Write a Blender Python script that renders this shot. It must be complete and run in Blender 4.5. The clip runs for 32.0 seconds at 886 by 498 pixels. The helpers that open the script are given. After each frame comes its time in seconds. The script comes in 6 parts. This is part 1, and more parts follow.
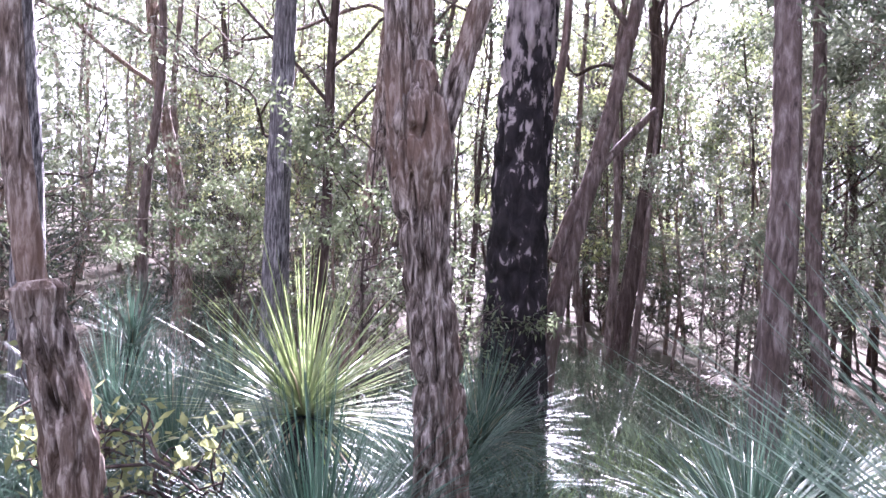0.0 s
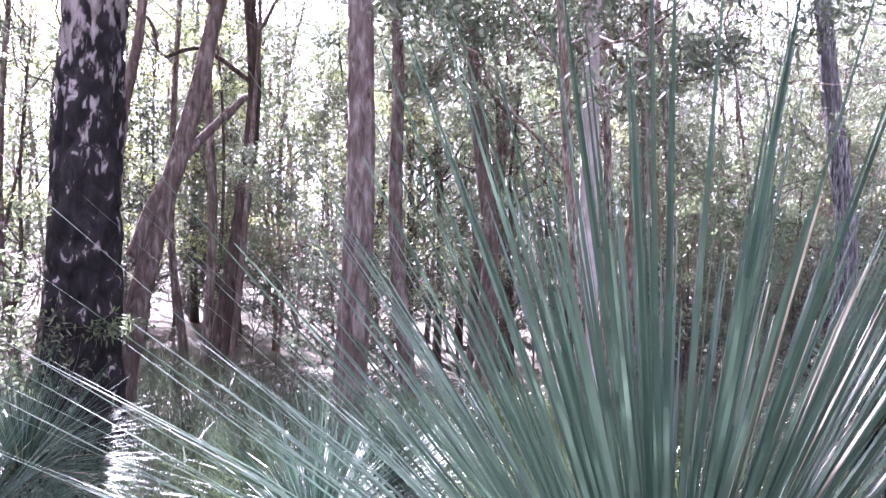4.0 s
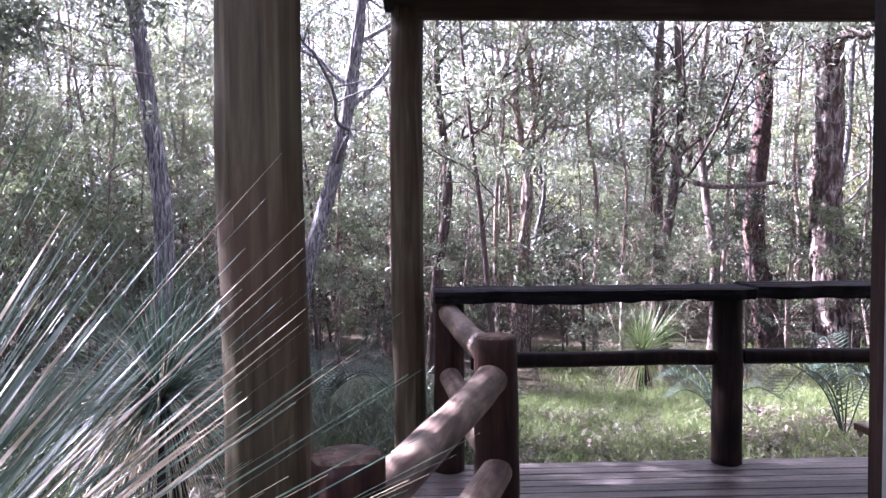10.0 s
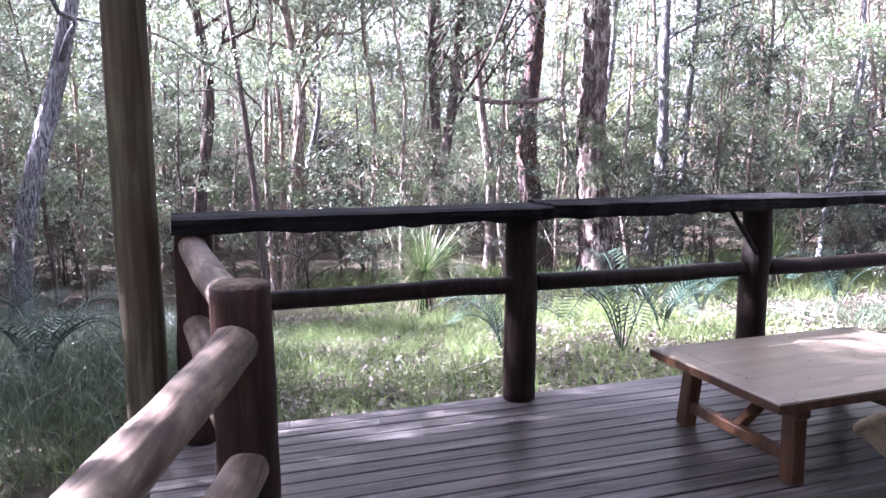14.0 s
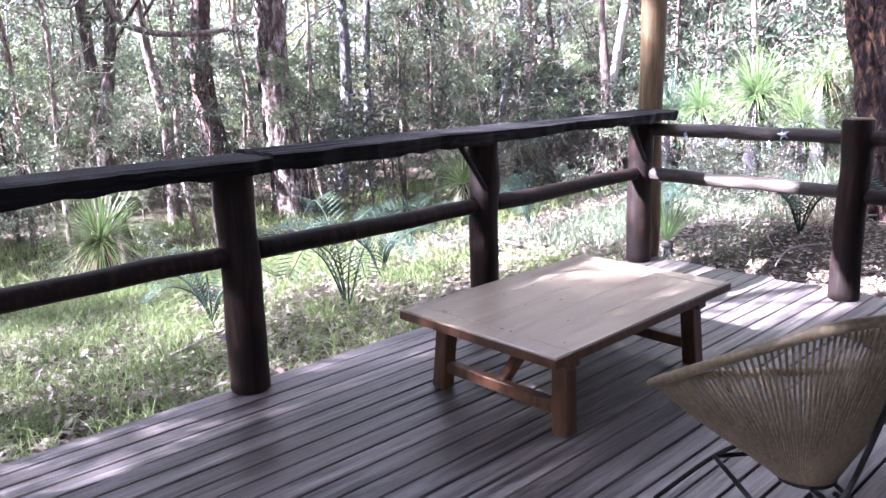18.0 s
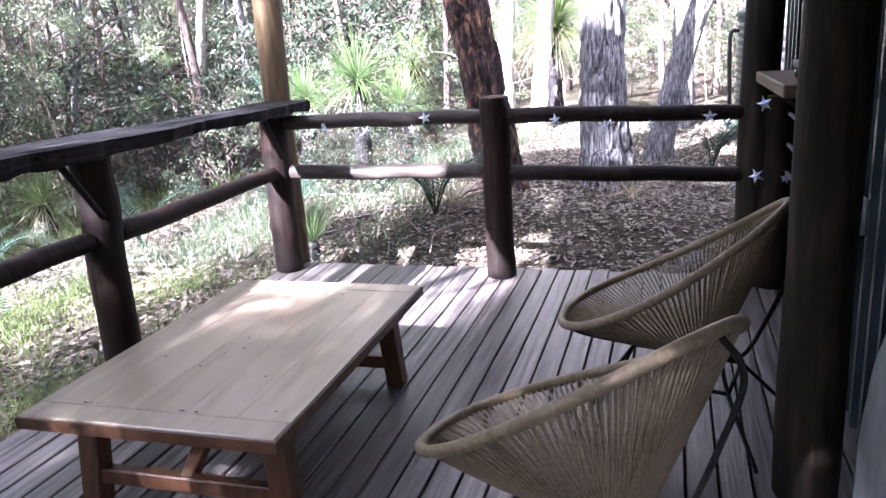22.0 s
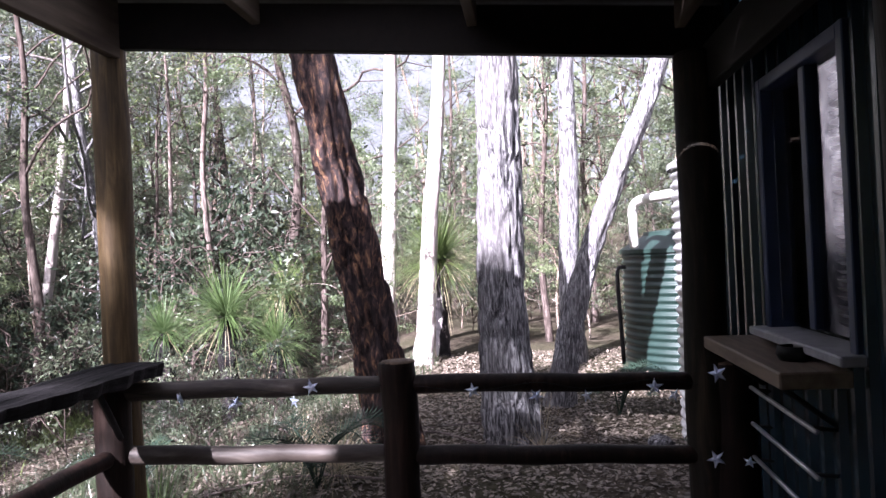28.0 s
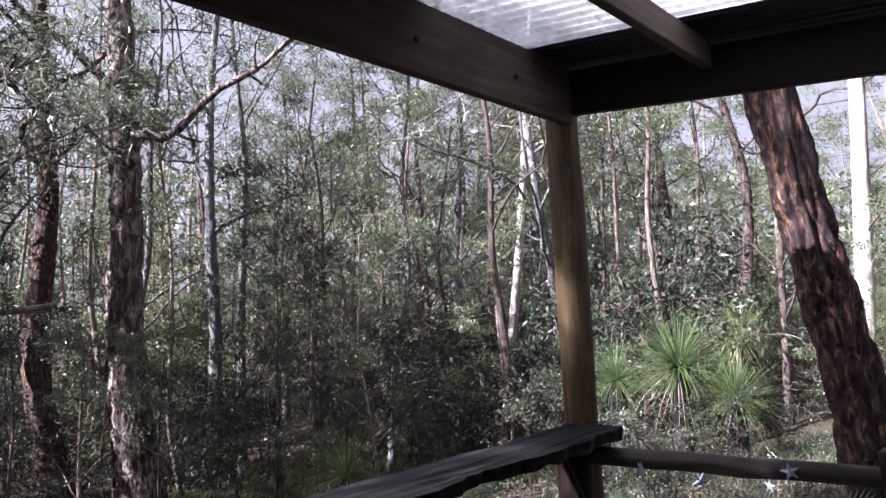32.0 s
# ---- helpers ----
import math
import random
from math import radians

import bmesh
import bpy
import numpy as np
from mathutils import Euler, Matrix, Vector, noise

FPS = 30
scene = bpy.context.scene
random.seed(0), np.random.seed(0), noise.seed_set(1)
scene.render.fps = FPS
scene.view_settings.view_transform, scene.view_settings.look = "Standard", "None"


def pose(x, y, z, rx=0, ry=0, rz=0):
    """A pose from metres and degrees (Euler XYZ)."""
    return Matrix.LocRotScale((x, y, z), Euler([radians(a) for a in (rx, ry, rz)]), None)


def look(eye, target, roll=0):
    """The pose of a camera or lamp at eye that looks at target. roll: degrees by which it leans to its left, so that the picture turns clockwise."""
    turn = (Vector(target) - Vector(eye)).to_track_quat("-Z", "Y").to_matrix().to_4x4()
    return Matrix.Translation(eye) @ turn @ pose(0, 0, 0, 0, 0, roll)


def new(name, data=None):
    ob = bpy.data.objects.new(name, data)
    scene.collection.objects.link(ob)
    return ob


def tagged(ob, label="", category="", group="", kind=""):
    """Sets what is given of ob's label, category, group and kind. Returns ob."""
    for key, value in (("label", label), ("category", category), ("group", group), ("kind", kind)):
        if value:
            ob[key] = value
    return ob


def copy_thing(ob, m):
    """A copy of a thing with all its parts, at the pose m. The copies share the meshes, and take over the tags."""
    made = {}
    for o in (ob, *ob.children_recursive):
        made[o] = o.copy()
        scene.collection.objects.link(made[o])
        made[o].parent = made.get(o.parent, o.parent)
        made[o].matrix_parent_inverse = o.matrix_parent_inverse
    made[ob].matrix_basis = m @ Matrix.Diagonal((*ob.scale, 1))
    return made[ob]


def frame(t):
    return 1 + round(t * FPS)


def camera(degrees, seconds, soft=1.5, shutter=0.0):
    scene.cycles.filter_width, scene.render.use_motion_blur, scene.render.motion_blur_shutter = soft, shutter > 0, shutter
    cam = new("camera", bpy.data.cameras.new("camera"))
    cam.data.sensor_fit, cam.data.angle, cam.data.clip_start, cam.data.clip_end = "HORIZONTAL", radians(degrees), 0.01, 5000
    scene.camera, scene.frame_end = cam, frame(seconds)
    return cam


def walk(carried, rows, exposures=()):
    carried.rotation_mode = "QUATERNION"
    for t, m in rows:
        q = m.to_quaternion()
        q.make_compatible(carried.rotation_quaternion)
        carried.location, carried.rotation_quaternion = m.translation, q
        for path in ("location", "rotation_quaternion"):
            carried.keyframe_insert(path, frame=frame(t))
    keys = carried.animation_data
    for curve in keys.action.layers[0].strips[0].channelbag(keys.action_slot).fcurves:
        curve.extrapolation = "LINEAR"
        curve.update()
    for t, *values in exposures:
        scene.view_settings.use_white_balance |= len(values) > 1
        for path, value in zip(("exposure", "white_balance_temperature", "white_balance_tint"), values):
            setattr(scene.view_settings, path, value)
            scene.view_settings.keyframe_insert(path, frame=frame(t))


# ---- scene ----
cam = camera(60.7, 32.0)
PATH = [
    (0, (4.618, -5.021, 1.365), (3.958, -6.909, 1.334), 1.7),
    (0.5, (4.547, -5.054, 1.356), (3.811, -6.913, 1.312), 1.5),
    (1, (4.479, -5.066, 1.345), (3.663, -6.892, 1.287), 1.3),
    (1.5, (4.388, -5.072, 1.343), (3.49, -6.857, 1.269), 1.1),
    (2, (4.362, -5.05, 1.322), (3.352, -6.774, 1.256), 1.0),
    (2.5, (4.361, -5.102, 1.341), (3.214, -6.739, 1.28), 1.5),
    (3, (4.334, -5.209, 1.353), (3.057, -6.747, 1.303), 1.8),
    (3.5, (4.292, -5.164, 1.337), (2.911, -6.61, 1.303), 1.4),
    (5.5, (4.046, -5.075, 1.284), (2.356, -6.143, 1.302), 0.5),
    (6, (4.224, -4.949, 1.385), (2.462, -5.894, 1.386), 1.4),
    (6.5, (4.366, -4.892, 1.457), (2.54, -5.707, 1.441), 0.6),
    (7, (4.375, -4.875, 1.45), (2.501, -5.576, 1.44), 0.1),
    (7.5, (4.316, -4.887, 1.402), (2.397, -5.449, 1.411), 0.2),
    (8, (4.282, -4.89, 1.383), (2.326, -5.309, 1.387), 0.6),
    (8.5, (4.282, -4.817, 1.393), (2.307, -5.131, 1.38), 0.2),
    (9, (4.26, -4.821, 1.39), (2.268, -4.996, 1.361), -0.3),
    (9.5, (4.233, -4.786, 1.383), (2.234, -4.832, 1.334), -0.5),
    (10, (4.153, -4.737, 1.384), (2.156, -4.656, 1.306), -0.4),
    (10.5, (4.099, -4.722, 1.371), (2.111, -4.528, 1.273), -0.3),
    (11, (4.027, -4.663, 1.354), (2.048, -4.393, 1.239), -0.5),
    (11.5, (3.893, -4.627, 1.36), (1.925, -4.296, 1.226), -0.1),
    (12, (3.817, -4.616, 1.352), (1.859, -4.23, 1.222), -0.0),
    (12.5, (3.787, -4.619, 1.364), (1.842, -4.172, 1.232), -0.2),
    (13, (3.722, -4.601, 1.369), (1.795, -4.092, 1.2), -0.1),
    (13.5, (3.515, -4.573, 1.35), (1.614, -3.997, 1.118), -0.1),
    (14, (3.423, -4.569, 1.334), (1.552, -3.925, 1.042), 0.0),
    (14.5, (3.311, -4.587, 1.323), (1.475, -3.871, 0.983), 0.3),
    (16.5, (3.023, -4.428, 1.341), (1.342, -3.433, 0.913), -2.1),
    (17, (2.95, -4.421, 1.332), (1.336, -3.324, 0.894), -2.0),
    (17.5, (2.875, -4.405, 1.327), (1.343, -3.201, 0.875), -1.9),
    (18, (2.811, -4.416, 1.324), (1.379, -3.099, 0.859), -1.6),
    (18.5, (2.754, -4.375, 1.315), (1.421, -2.963, 0.837), -1.9),
    (19, (2.69, -4.307, 1.301), (1.46, -2.808, 0.81), -2.2),
    (19.5, (2.641, -4.234, 1.326), (1.513, -2.667, 0.806), -3.0),
    (20, (2.58, -4.158, 1.316), (1.553, -2.526, 0.787), -3.7),
    (20.5, (2.497, -4.14, 1.32), (1.582, -2.443, 0.786), -3.8),
    (21, (2.386, -4.135, 1.318), (1.597, -2.376, 0.785), -3.5),
    (21.5, (2.29, -4.087, 1.285), (1.612, -2.279, 0.764), -3.5),
    (22, (2.232, -4.025, 1.294), (1.664, -2.18, 0.769), -3.4),
    (22.5, (2.161, -3.93, 1.294), (1.712, -2.052, 0.773), -3.3),
    (23, (2.1, -3.84, 1.31), (1.771, -1.935, 0.798), -3.2),
    (23.5, (2.005, -3.829, 1.32), (1.822, -1.894, 0.849), -2.3),
    (24, (1.915, -3.786, 1.348), (1.879, -1.833, 0.916), -1.7),
    (24.5, (1.9, -3.713, 1.355), (1.967, -1.754, 0.956), -1.3),
    (26.5, (1.933, -3.405, 1.415), (1.916, -1.41, 1.272), -2.0),
    (27, (1.925, -3.375, 1.419), (1.853, -1.377, 1.354), -2.2),
    (27.5, (1.939, -3.331, 1.438), (1.793, -1.336, 1.425), -2.4),
    (28, (1.934, -3.284, 1.46), (1.704, -1.297, 1.475), -2.6),
    (28.5, (1.93, -3.257, 1.463), (1.595, -1.286, 1.502), -2.7),
    (29, (1.921, -3.242, 1.469), (1.471, -1.294, 1.526), -2.7),
    (29.5, (1.91, -3.228, 1.485), (1.345, -1.31, 1.551), -2.7),
    (30, (1.909, -3.195, 1.495), (1.218, -1.32, 1.574), -2.5),
    (30.5, (1.911, -3.183, 1.491), (1.099, -1.359, 1.595), -2.5),
    (31, (1.92, -3.132, 1.496), (0.975, -1.375, 1.627), -2.5),
    (31.5, (1.867, -3.114, 1.502), (0.778, -1.445, 1.665), -2.5),
    (32, (1.814, -3.128, 1.561), (0.558, -1.581, 1.737), -3.0),
]
walk(cam, [(t, look(eye, target, roll)) for t, eye, target, roll in PATH], exposures=[(0.0, 4.4, 5550, 40), (3.5, 4.75, 5520, 42), (6.0, 4.5, 5520, 43), (9.0, 4.2, 5500, 42), (13.0, 4.7, 5350, 35), (17.0, 4.83, 5350, 33), (20.0, 4.72, 5400, 30), (24.5, 4.4, 5500, 27), (28.0, 3.0, 5720, 28), (30.0, 2.8, 5720, 27), (32.0, 2.65, 5720, 26)])

# ---- world, sun, exposure ----
SUN_YAW, SUN_ELEV = 154.0, 35.0
world = bpy.data.worlds.new("sky")
scene.world = world
world.use_nodes = True
wn = world.node_tree
sky = wn.nodes.new("ShaderNodeTexSky")
sky.sky_type = "NISHITA"
sky.sun_disc = False
sky.dust_density = 9.0
sky.air_density = 1.0
sky.sun_elevation = radians(SUN_ELEV)
sky.sun_rotation = radians(360 - SUN_YAW)
haze = wn.nodes.new("ShaderNodeHueSaturation")
haze.inputs["Saturation"].default_value = 0.25
wn.links.new(sky.outputs[0], haze.inputs["Color"])
haze.inputs["Value"].default_value = 0.5
veil = wn.nodes.new("ShaderNodeVectorMath")
veil.operation = "ADD"
veil.inputs[1].default_value = (2.0, 2.03, 2.06)
wn.links.new(haze.outputs[0], veil.inputs[0])
wn.links.new(veil.outputs[0], wn.nodes["Background"].inputs[0])
wn.nodes["Background"].inputs[1].default_value = 0.040
sun = new("sun", bpy.data.lights.new("sun", "SUN"))
sun.data.energy = 5.0
sun.data.angle = radians(0.5)
sun.data.color = (1.0, 0.95, 0.87)
sa, se = radians(SUN_YAW), radians(SUN_ELEV)
sun_way = Vector((-math.sin(sa) * math.cos(se), math.cos(sa) * math.cos(se), math.sin(se)))
sun.matrix_world = look(sun_way * 60, (0, 0, 0))


# ---- materials ----
def mat_base(name):
    m = bpy.data.materials.new(name)
    m.use_nodes = True
    return m, m.node_tree, m.node_tree.nodes["Principled BSDF"]


def ramp(nt, stops):
    r = nt.nodes.new("ShaderNodeValToRGB")
    while len(r.color_ramp.elements) < len(stops):
        r.color_ramp.elements.new(0.5)
    for e, (p, c) in zip(r.color_ramp.elements, stops):
        e.position, e.color = p, (*c, 1)
    return r


def surface(name, stops, scale=(1, 1, 1), noise_scale=6.0, detail=6.0, rough=0.8, bump=0.3, metallic=0.0,
            distort=0.6, stain=None, stain_scale=1.5, spec=0.3, shift=True, bump_dist=0.02, vary=0.0):
    """A grained surface: stretched noise for the colour and relief, with larger stains over it."""
    m, nt, bsdf = mat_base(name)
    L = nt.links.new
    tc = nt.nodes.new("ShaderNodeTexCoord")
    mp = nt.nodes.new("ShaderNodeMapping")
    mp.inputs["Scale"].default_value = scale
    src = tc.outputs["Object"]
    if shift:
        info = nt.nodes.new("ShaderNodeObjectInfo")
        mul = nt.nodes.new("ShaderNodeMath")
        mul.operation = "MULTIPLY"
        mul.inputs[1].default_value = 37.0
        L(info.outputs["Random"], mul.inputs[0])
        add = nt.nodes.new("ShaderNodeVectorMath")
        L(src, add.inputs[0])
        L(mul.outputs[0], add.inputs[1])
        src = add.outputs[0]
    L(src, mp.inputs["Vector"])
    nz = nt.nodes.new("ShaderNodeTexNoise")
    nz.inputs["Scale"].default_value = noise_scale
    nz.inputs["Detail"].default_value = detail
    nz.inputs["Roughness"].default_value = 0.62
    nz.inputs["Distortion"].default_value = distort
    L(mp.outputs[0], nz.inputs["Vector"])
    cr = ramp(nt, stops)
    L(nz.outputs["Fac"], cr.inputs["Fac"])
    col = cr.outputs[0]
    if stain:
        n2 = nt.nodes.new("ShaderNodeTexNoise")
        n2.inputs["Scale"].default_value = stain_scale
        n2.inputs["Detail"].default_value = 4
        L(src, n2.inputs["Vector"])
        r2 = ramp(nt, [(0.42, (0, 0, 0)), (0.62, (1, 1, 1))])
        L(n2.outputs["Fac"], r2.inputs["Fac"])
        mx = nt.nodes.new("ShaderNodeMix")
        mx.data_type = "RGBA"
        L(r2.outputs[0], mx.inputs["Factor"])
        L(col, mx.inputs["A"])
        mx.inputs["B"].default_value = (*stain, 1)
        mm = nt.nodes.new("ShaderNodeMath")
        mm.operation = "MULTIPLY"
        mm.inputs[1].default_value = 0.6
        L(r2.outputs[0], mm.inputs[0])
        L(mm.outputs[0], mx.inputs["Factor"])
        col = mx.outputs["Result"]
    if vary:
        rnd = nt.nodes.new("ShaderNodeObjectInfo")
        mr = nt.nodes.new("ShaderNodeMapRange")
        mr.inputs["To Min"].default_value, mr.inputs["To Max"].default_value = 1 - vary, 1 + vary
        L(rnd.outputs["Random"], mr.inputs["Value"])
        hv = nt.nodes.new("ShaderNodeHueSaturation")
        L(mr.outputs[0], hv.inputs["Value"])
        L(col, hv.inputs["Color"])
        col = hv.outputs[0]
    L(col, bsdf.inputs["Base Color"])
    bsdf.inputs["Roughness"].default_value = rough
    bsdf.inputs["Metallic"].default_value = metallic
    bsdf.inputs["Specular IOR Level"].default_value = spec
    if bump:
        bp = nt.nodes.new("ShaderNodeBump")
        bp.inputs["Strength"].default_value = bump
        bp.inputs["Distance"].default_value = bump_dist
        L(nz.outputs["Fac"], bp.inputs["Height"])
        L(bp.outputs[0], bsdf.inputs["Normal"])
    return m


def leaf_mat(name, a, b, translucent=0.45, rough=0.45, spec=0.6):
    """Foliage: colour varies from leaf to leaf, light passes through."""
    m, nt, bsdf = mat_base(name)
    L = nt.links.new
    geo = nt.nodes.new("ShaderNodeNewGeometry")
    info = nt.nodes.new("ShaderNodeObjectInfo")
    add = nt.nodes.new("ShaderNodeMath")
    add.operation = "ADD"
    L(geo.outputs["Random Per Island"], add.inputs[0])
    L(info.outputs["Random"], add.inputs[1])
    half = nt.nodes.new("ShaderNodeMath")
    half.operation = "MULTIPLY"
    half.inputs[1].default_value = 0.5
    L(add.outputs[0], half.inputs[0])
    cr = ramp(nt, [(0.15, a), (0.85, b)])
    L(half.outputs[0], cr.inputs["Fac"])
    L(cr.outputs[0], bsdf.inputs["Base Color"])
    bsdf.inputs["Roughness"].default_value = rough
    bsdf.inputs["Specular IOR Level"].default_value = spec
    tr = nt.nodes.new("ShaderNodeBsdfTranslucent")
    hs = nt.nodes.new("ShaderNodeHueSaturation")
    hs.inputs["Value"].default_value = 1.55
    hs.inputs["Saturation"].default_value = 0.9
    L(cr.outputs[0], hs.inputs["Color"])
    L(hs.outputs[0], tr.inputs["Color"])
    mix = nt.nodes.new("ShaderNodeMixShader")
    mix.inputs[0].default_value = translucent
    L(bsdf.outputs[0], mix.inputs[1])
    L(tr.outputs[0], mix.inputs[2])
    L(mix.outputs[0], nt.nodes["Material Output"].inputs["Surface"])
    return m


M = {}
M["bark_grey"] = surface("bark_grey", [(0.36, (0.026, 0.0195, 0.016)), (0.5, (0.155, 0.128, 0.110)), (0.64, (0.47, 0.425, 0.385))],
                         (1, 1, 0.2), 44, 6, 0.95, 0.8, stain=(0.165, 0.108, 0.078), stain_scale=2.2, spec=0.1)
M["bark_red"] = surface("bark_red", [(0.38, (0.016, 0.012, 0.013)), (0.5, (0.05, 0.036, 0.036)), (0.58, (0.13, 0.075, 0.055)), (0.7, (0.42, 0.24, 0.13))],
                        (1, 1, 0.35), 26, 8, 0.95, 0.9, stain=(0.035, 0.028, 0.03), stain_scale=2.2, spec=0.1)
M["bark_silver"] = surface("bark_silver", [(0.37, (0.022, 0.021, 0.024)), (0.5, (0.13, 0.126, 0.132)), (0.62, (0.34, 0.335, 0.34))],
                           (1, 1, 0.14), 60, 7, 0.9, 0.9, stain=(0.09, 0.084, 0.086), stain_scale=2.0, spec=0.15)
M["bark_mottled"] = surface("bark_mottled", [(0.38, (0.020, 0.014, 0.013)), (0.49, (0.085, 0.062, 0.055)), (0.55, (0.23, 0.195, 0.18)), (0.7, (0.44, 0.40, 0.385))],
                            (1, 1, 0.28), 14, 8, 0.9, 0.8, stain=(0.06, 0.040, 0.034), stain_scale=2.5, spec=0.15)
M["bark_pale"] = surface("bark_pale", [(0.3, (0.20, 0.17, 0.16)), (0.55, (0.45, 0.41, 0.40)), (0.75, (0.66, 0.63, 0.62))],
                         (1, 1, 0.3), 12, 5, 0.8, 0.35, stain=(0.22, 0.18, 0.17), stain_scale=2.5, spec=0.2)
M["bark_pink"] = surface("bark_pink", [(0.34, (0.040, 0.030, 0.027)), (0.5, (0.125, 0.098, 0.088)), (0.66, (0.27, 0.235, 0.22))],
                         (1, 1, 0.22), 26, 7, 0.9, 0.6, stain=(0.085, 0.062, 0.054), stain_scale=3.5, spec=0.15)
M["bark_burnt"] = surface("bark_burnt", [(0.4, (0.010, 0.009, 0.010)), (0.60, (0.028, 0.024, 0.026)), (0.64, (0.24, 0.21, 0.21)), (0.75, (0.40, 0.36, 0.36))],
                          (1, 1, 0.55), 11, 6, 0.9, 0.9, spec=0.2)


def burn_line(low, high, bark):
    """Grey bark takes over from the char above an uneven line."""
    m = M["bark_burnt"].copy()
    m.name = "bark_scorched"
    nt = m.node_tree
    L = nt.links.new
    bsdf = nt.nodes["Principled BSDF"]
    char = bsdf.inputs["Base Color"].links[0].from_socket
    tc = nt.nodes.new("ShaderNodeTexCoord")
    sep = nt.nodes.new("ShaderNodeSeparateXYZ")
    L(tc.outputs["Object"], sep.inputs[0])
    mp = nt.nodes.new("ShaderNodeMapping")
    mp.inputs["Scale"].default_value = (1, 1, 0.3)
    L(tc.outputs["Object"], mp.inputs["Vector"])
    nz = nt.nodes.new("ShaderNodeTexNoise")
    nz.inputs["Scale"].default_value = 17
    nz.inputs["Detail"].default_value = 8
    L(mp.outputs[0], nz.inputs["Vector"])
    up = nt.nodes.new("ShaderNodeMapRange")
    up.inputs["From Min"].default_value, up.inputs["From Max"].default_value = low, high
    up.inputs["To Min"].default_value, up.inputs["To Max"].default_value = -0.34, 0.22
    L(sep.outputs["Z"], up.inputs["Value"])
    add = nt.nodes.new("ShaderNodeMath")
    L(nz.outputs["Fac"], add.inputs[0])
    L(up.outputs[0], add.inputs[1])
    cut = ramp(nt, [(0.50, (0, 0, 0)), (0.56, (1, 1, 1))])
    L(add.outputs[0], cut.inputs["Fac"])
    shade = ramp(nt, bark)
    L(nz.outputs["Fac"], shade.inputs["Fac"])
    mx = nt.nodes.new("ShaderNodeMix")
    mx.data_type = "RGBA"
    L(cut.outputs[0], mx.inputs["Factor"])
    L(char, mx.inputs["A"])
    L(shade.outputs[0], mx.inputs["B"])
    L(mx.outputs["Result"], bsdf.inputs["Base Color"])
    return m


M["bark_scorched"] = burn_line(1.4, 4.0, [(0.35, (0.05, 0.043, 0.045)), (0.5, (0.15, 0.13, 0.13)), (0.68, (0.30, 0.27, 0.27))])
M["bark_dark"] = surface("bark_dark", [(0.3, (0.022, 0.017, 0.015)), (0.55, (0.075, 0.058, 0.052)), (0.75, (0.17, 0.14, 0.13))],
                         (1, 1, 0.15), 26, 5, 0.95, 0.6, spec=0.1)
M["twig"] = surface("twig", [(0.3, (0.07, 0.055, 0.05)), (0.6, (0.19, 0.155, 0.145)), (0.8, (0.32, 0.28, 0.27))], (1, 1, 0.4), 16, 4, 0.9, 0.2, spec=0.1)
M["leaf_gum"] = leaf_mat("leaf_gum", (0.0498, 0.069, 0.0396), (0.153, 0.1752, 0.1152), 0.22, 0.36, 0.3)
M["leaf_green"] = leaf_mat("leaf_green", (0.044, 0.066, 0.030), (0.135, 0.165, 0.085), 0.3, 0.36, 0.3)
# gum leaf colour lowered to hold the shade of the undergrowth
M["leaf_shaded"] = leaf_mat("leaf_shaded", (0.0154, 0.0252, 0.0161), (0.0525, 0.0686, 0.0434), 0.2, 0.4, 0.25)
M["leaf_yellow"] = leaf_mat("leaf_yellow", (0.077, 0.1015, 0.035), (0.189, 0.2065, 0.084), 0.52, 0.4, 0.3)
M["spear"] = leaf_mat("spear", (0.022, 0.056, 0.036), (0.085, 0.135, 0.094), 0.2, 0.42, 0.3)
M["spear_green"] = leaf_mat("spear_green", (0.06, 0.105, 0.03), (0.17, 0.22, 0.075), 0.35, 0.35)
M["spear_mid"] = leaf_mat("spear_mid", (0.04, 0.078, 0.026), (0.115, 0.165, 0.062), 0.3, 0.4, 0.3)
M["spear_dead"] = leaf_mat("spear_dead", (0.20, 0.15, 0.09), (0.42, 0.36, 0.24), 0.2, 0.6)
M["sedge"] = leaf_mat("sedge", (0.026, 0.045, 0.024), (0.080, 0.10, 0.055), 0.25, 0.35)
M["frond"] = leaf_mat("frond", (0.012, 0.026, 0.019), (0.032, 0.052, 0.036), 0.12, 0.5, 0.15)
M["grass"] = leaf_mat("grass", (0.040, 0.072, 0.018), (0.135, 0.17, 0.062), 0.35, 0.5, 0.25)
M["litter"] = leaf_mat("litter", (0.050, 0.037, 0.030), (0.33, 0.28, 0.23), 0.1, 0.5, 0.3)
M["ground"] = surface("ground", [(0.3, (0.01603, 0.01222, 0.00884)), (0.5, (0.05049, 0.03992, 0.02936)), (0.72, (0.1198, 0.0986, 0.07753))],
                      (1, 1, 1), 14, 8, 0.95, 0.9, stain=(0.03467, 0.03679, 0.01776), stain_scale=0.6, spec=0.1, shift=False, bump_dist=0.04)
M["deck"] = surface("deck", [(0.40, (0.028, 0.0235, 0.0225)), (0.5, (0.088, 0.076, 0.0735)), (0.65, (0.172, 0.155, 0.150))],
                    (1, 0.05, 1), 34, 8, 0.31, 0.8, vary=0.3, stain=(0.08635, 0.07321, 0.06754), stain_scale=3.0, spec=0.35, bump_dist=0.006)
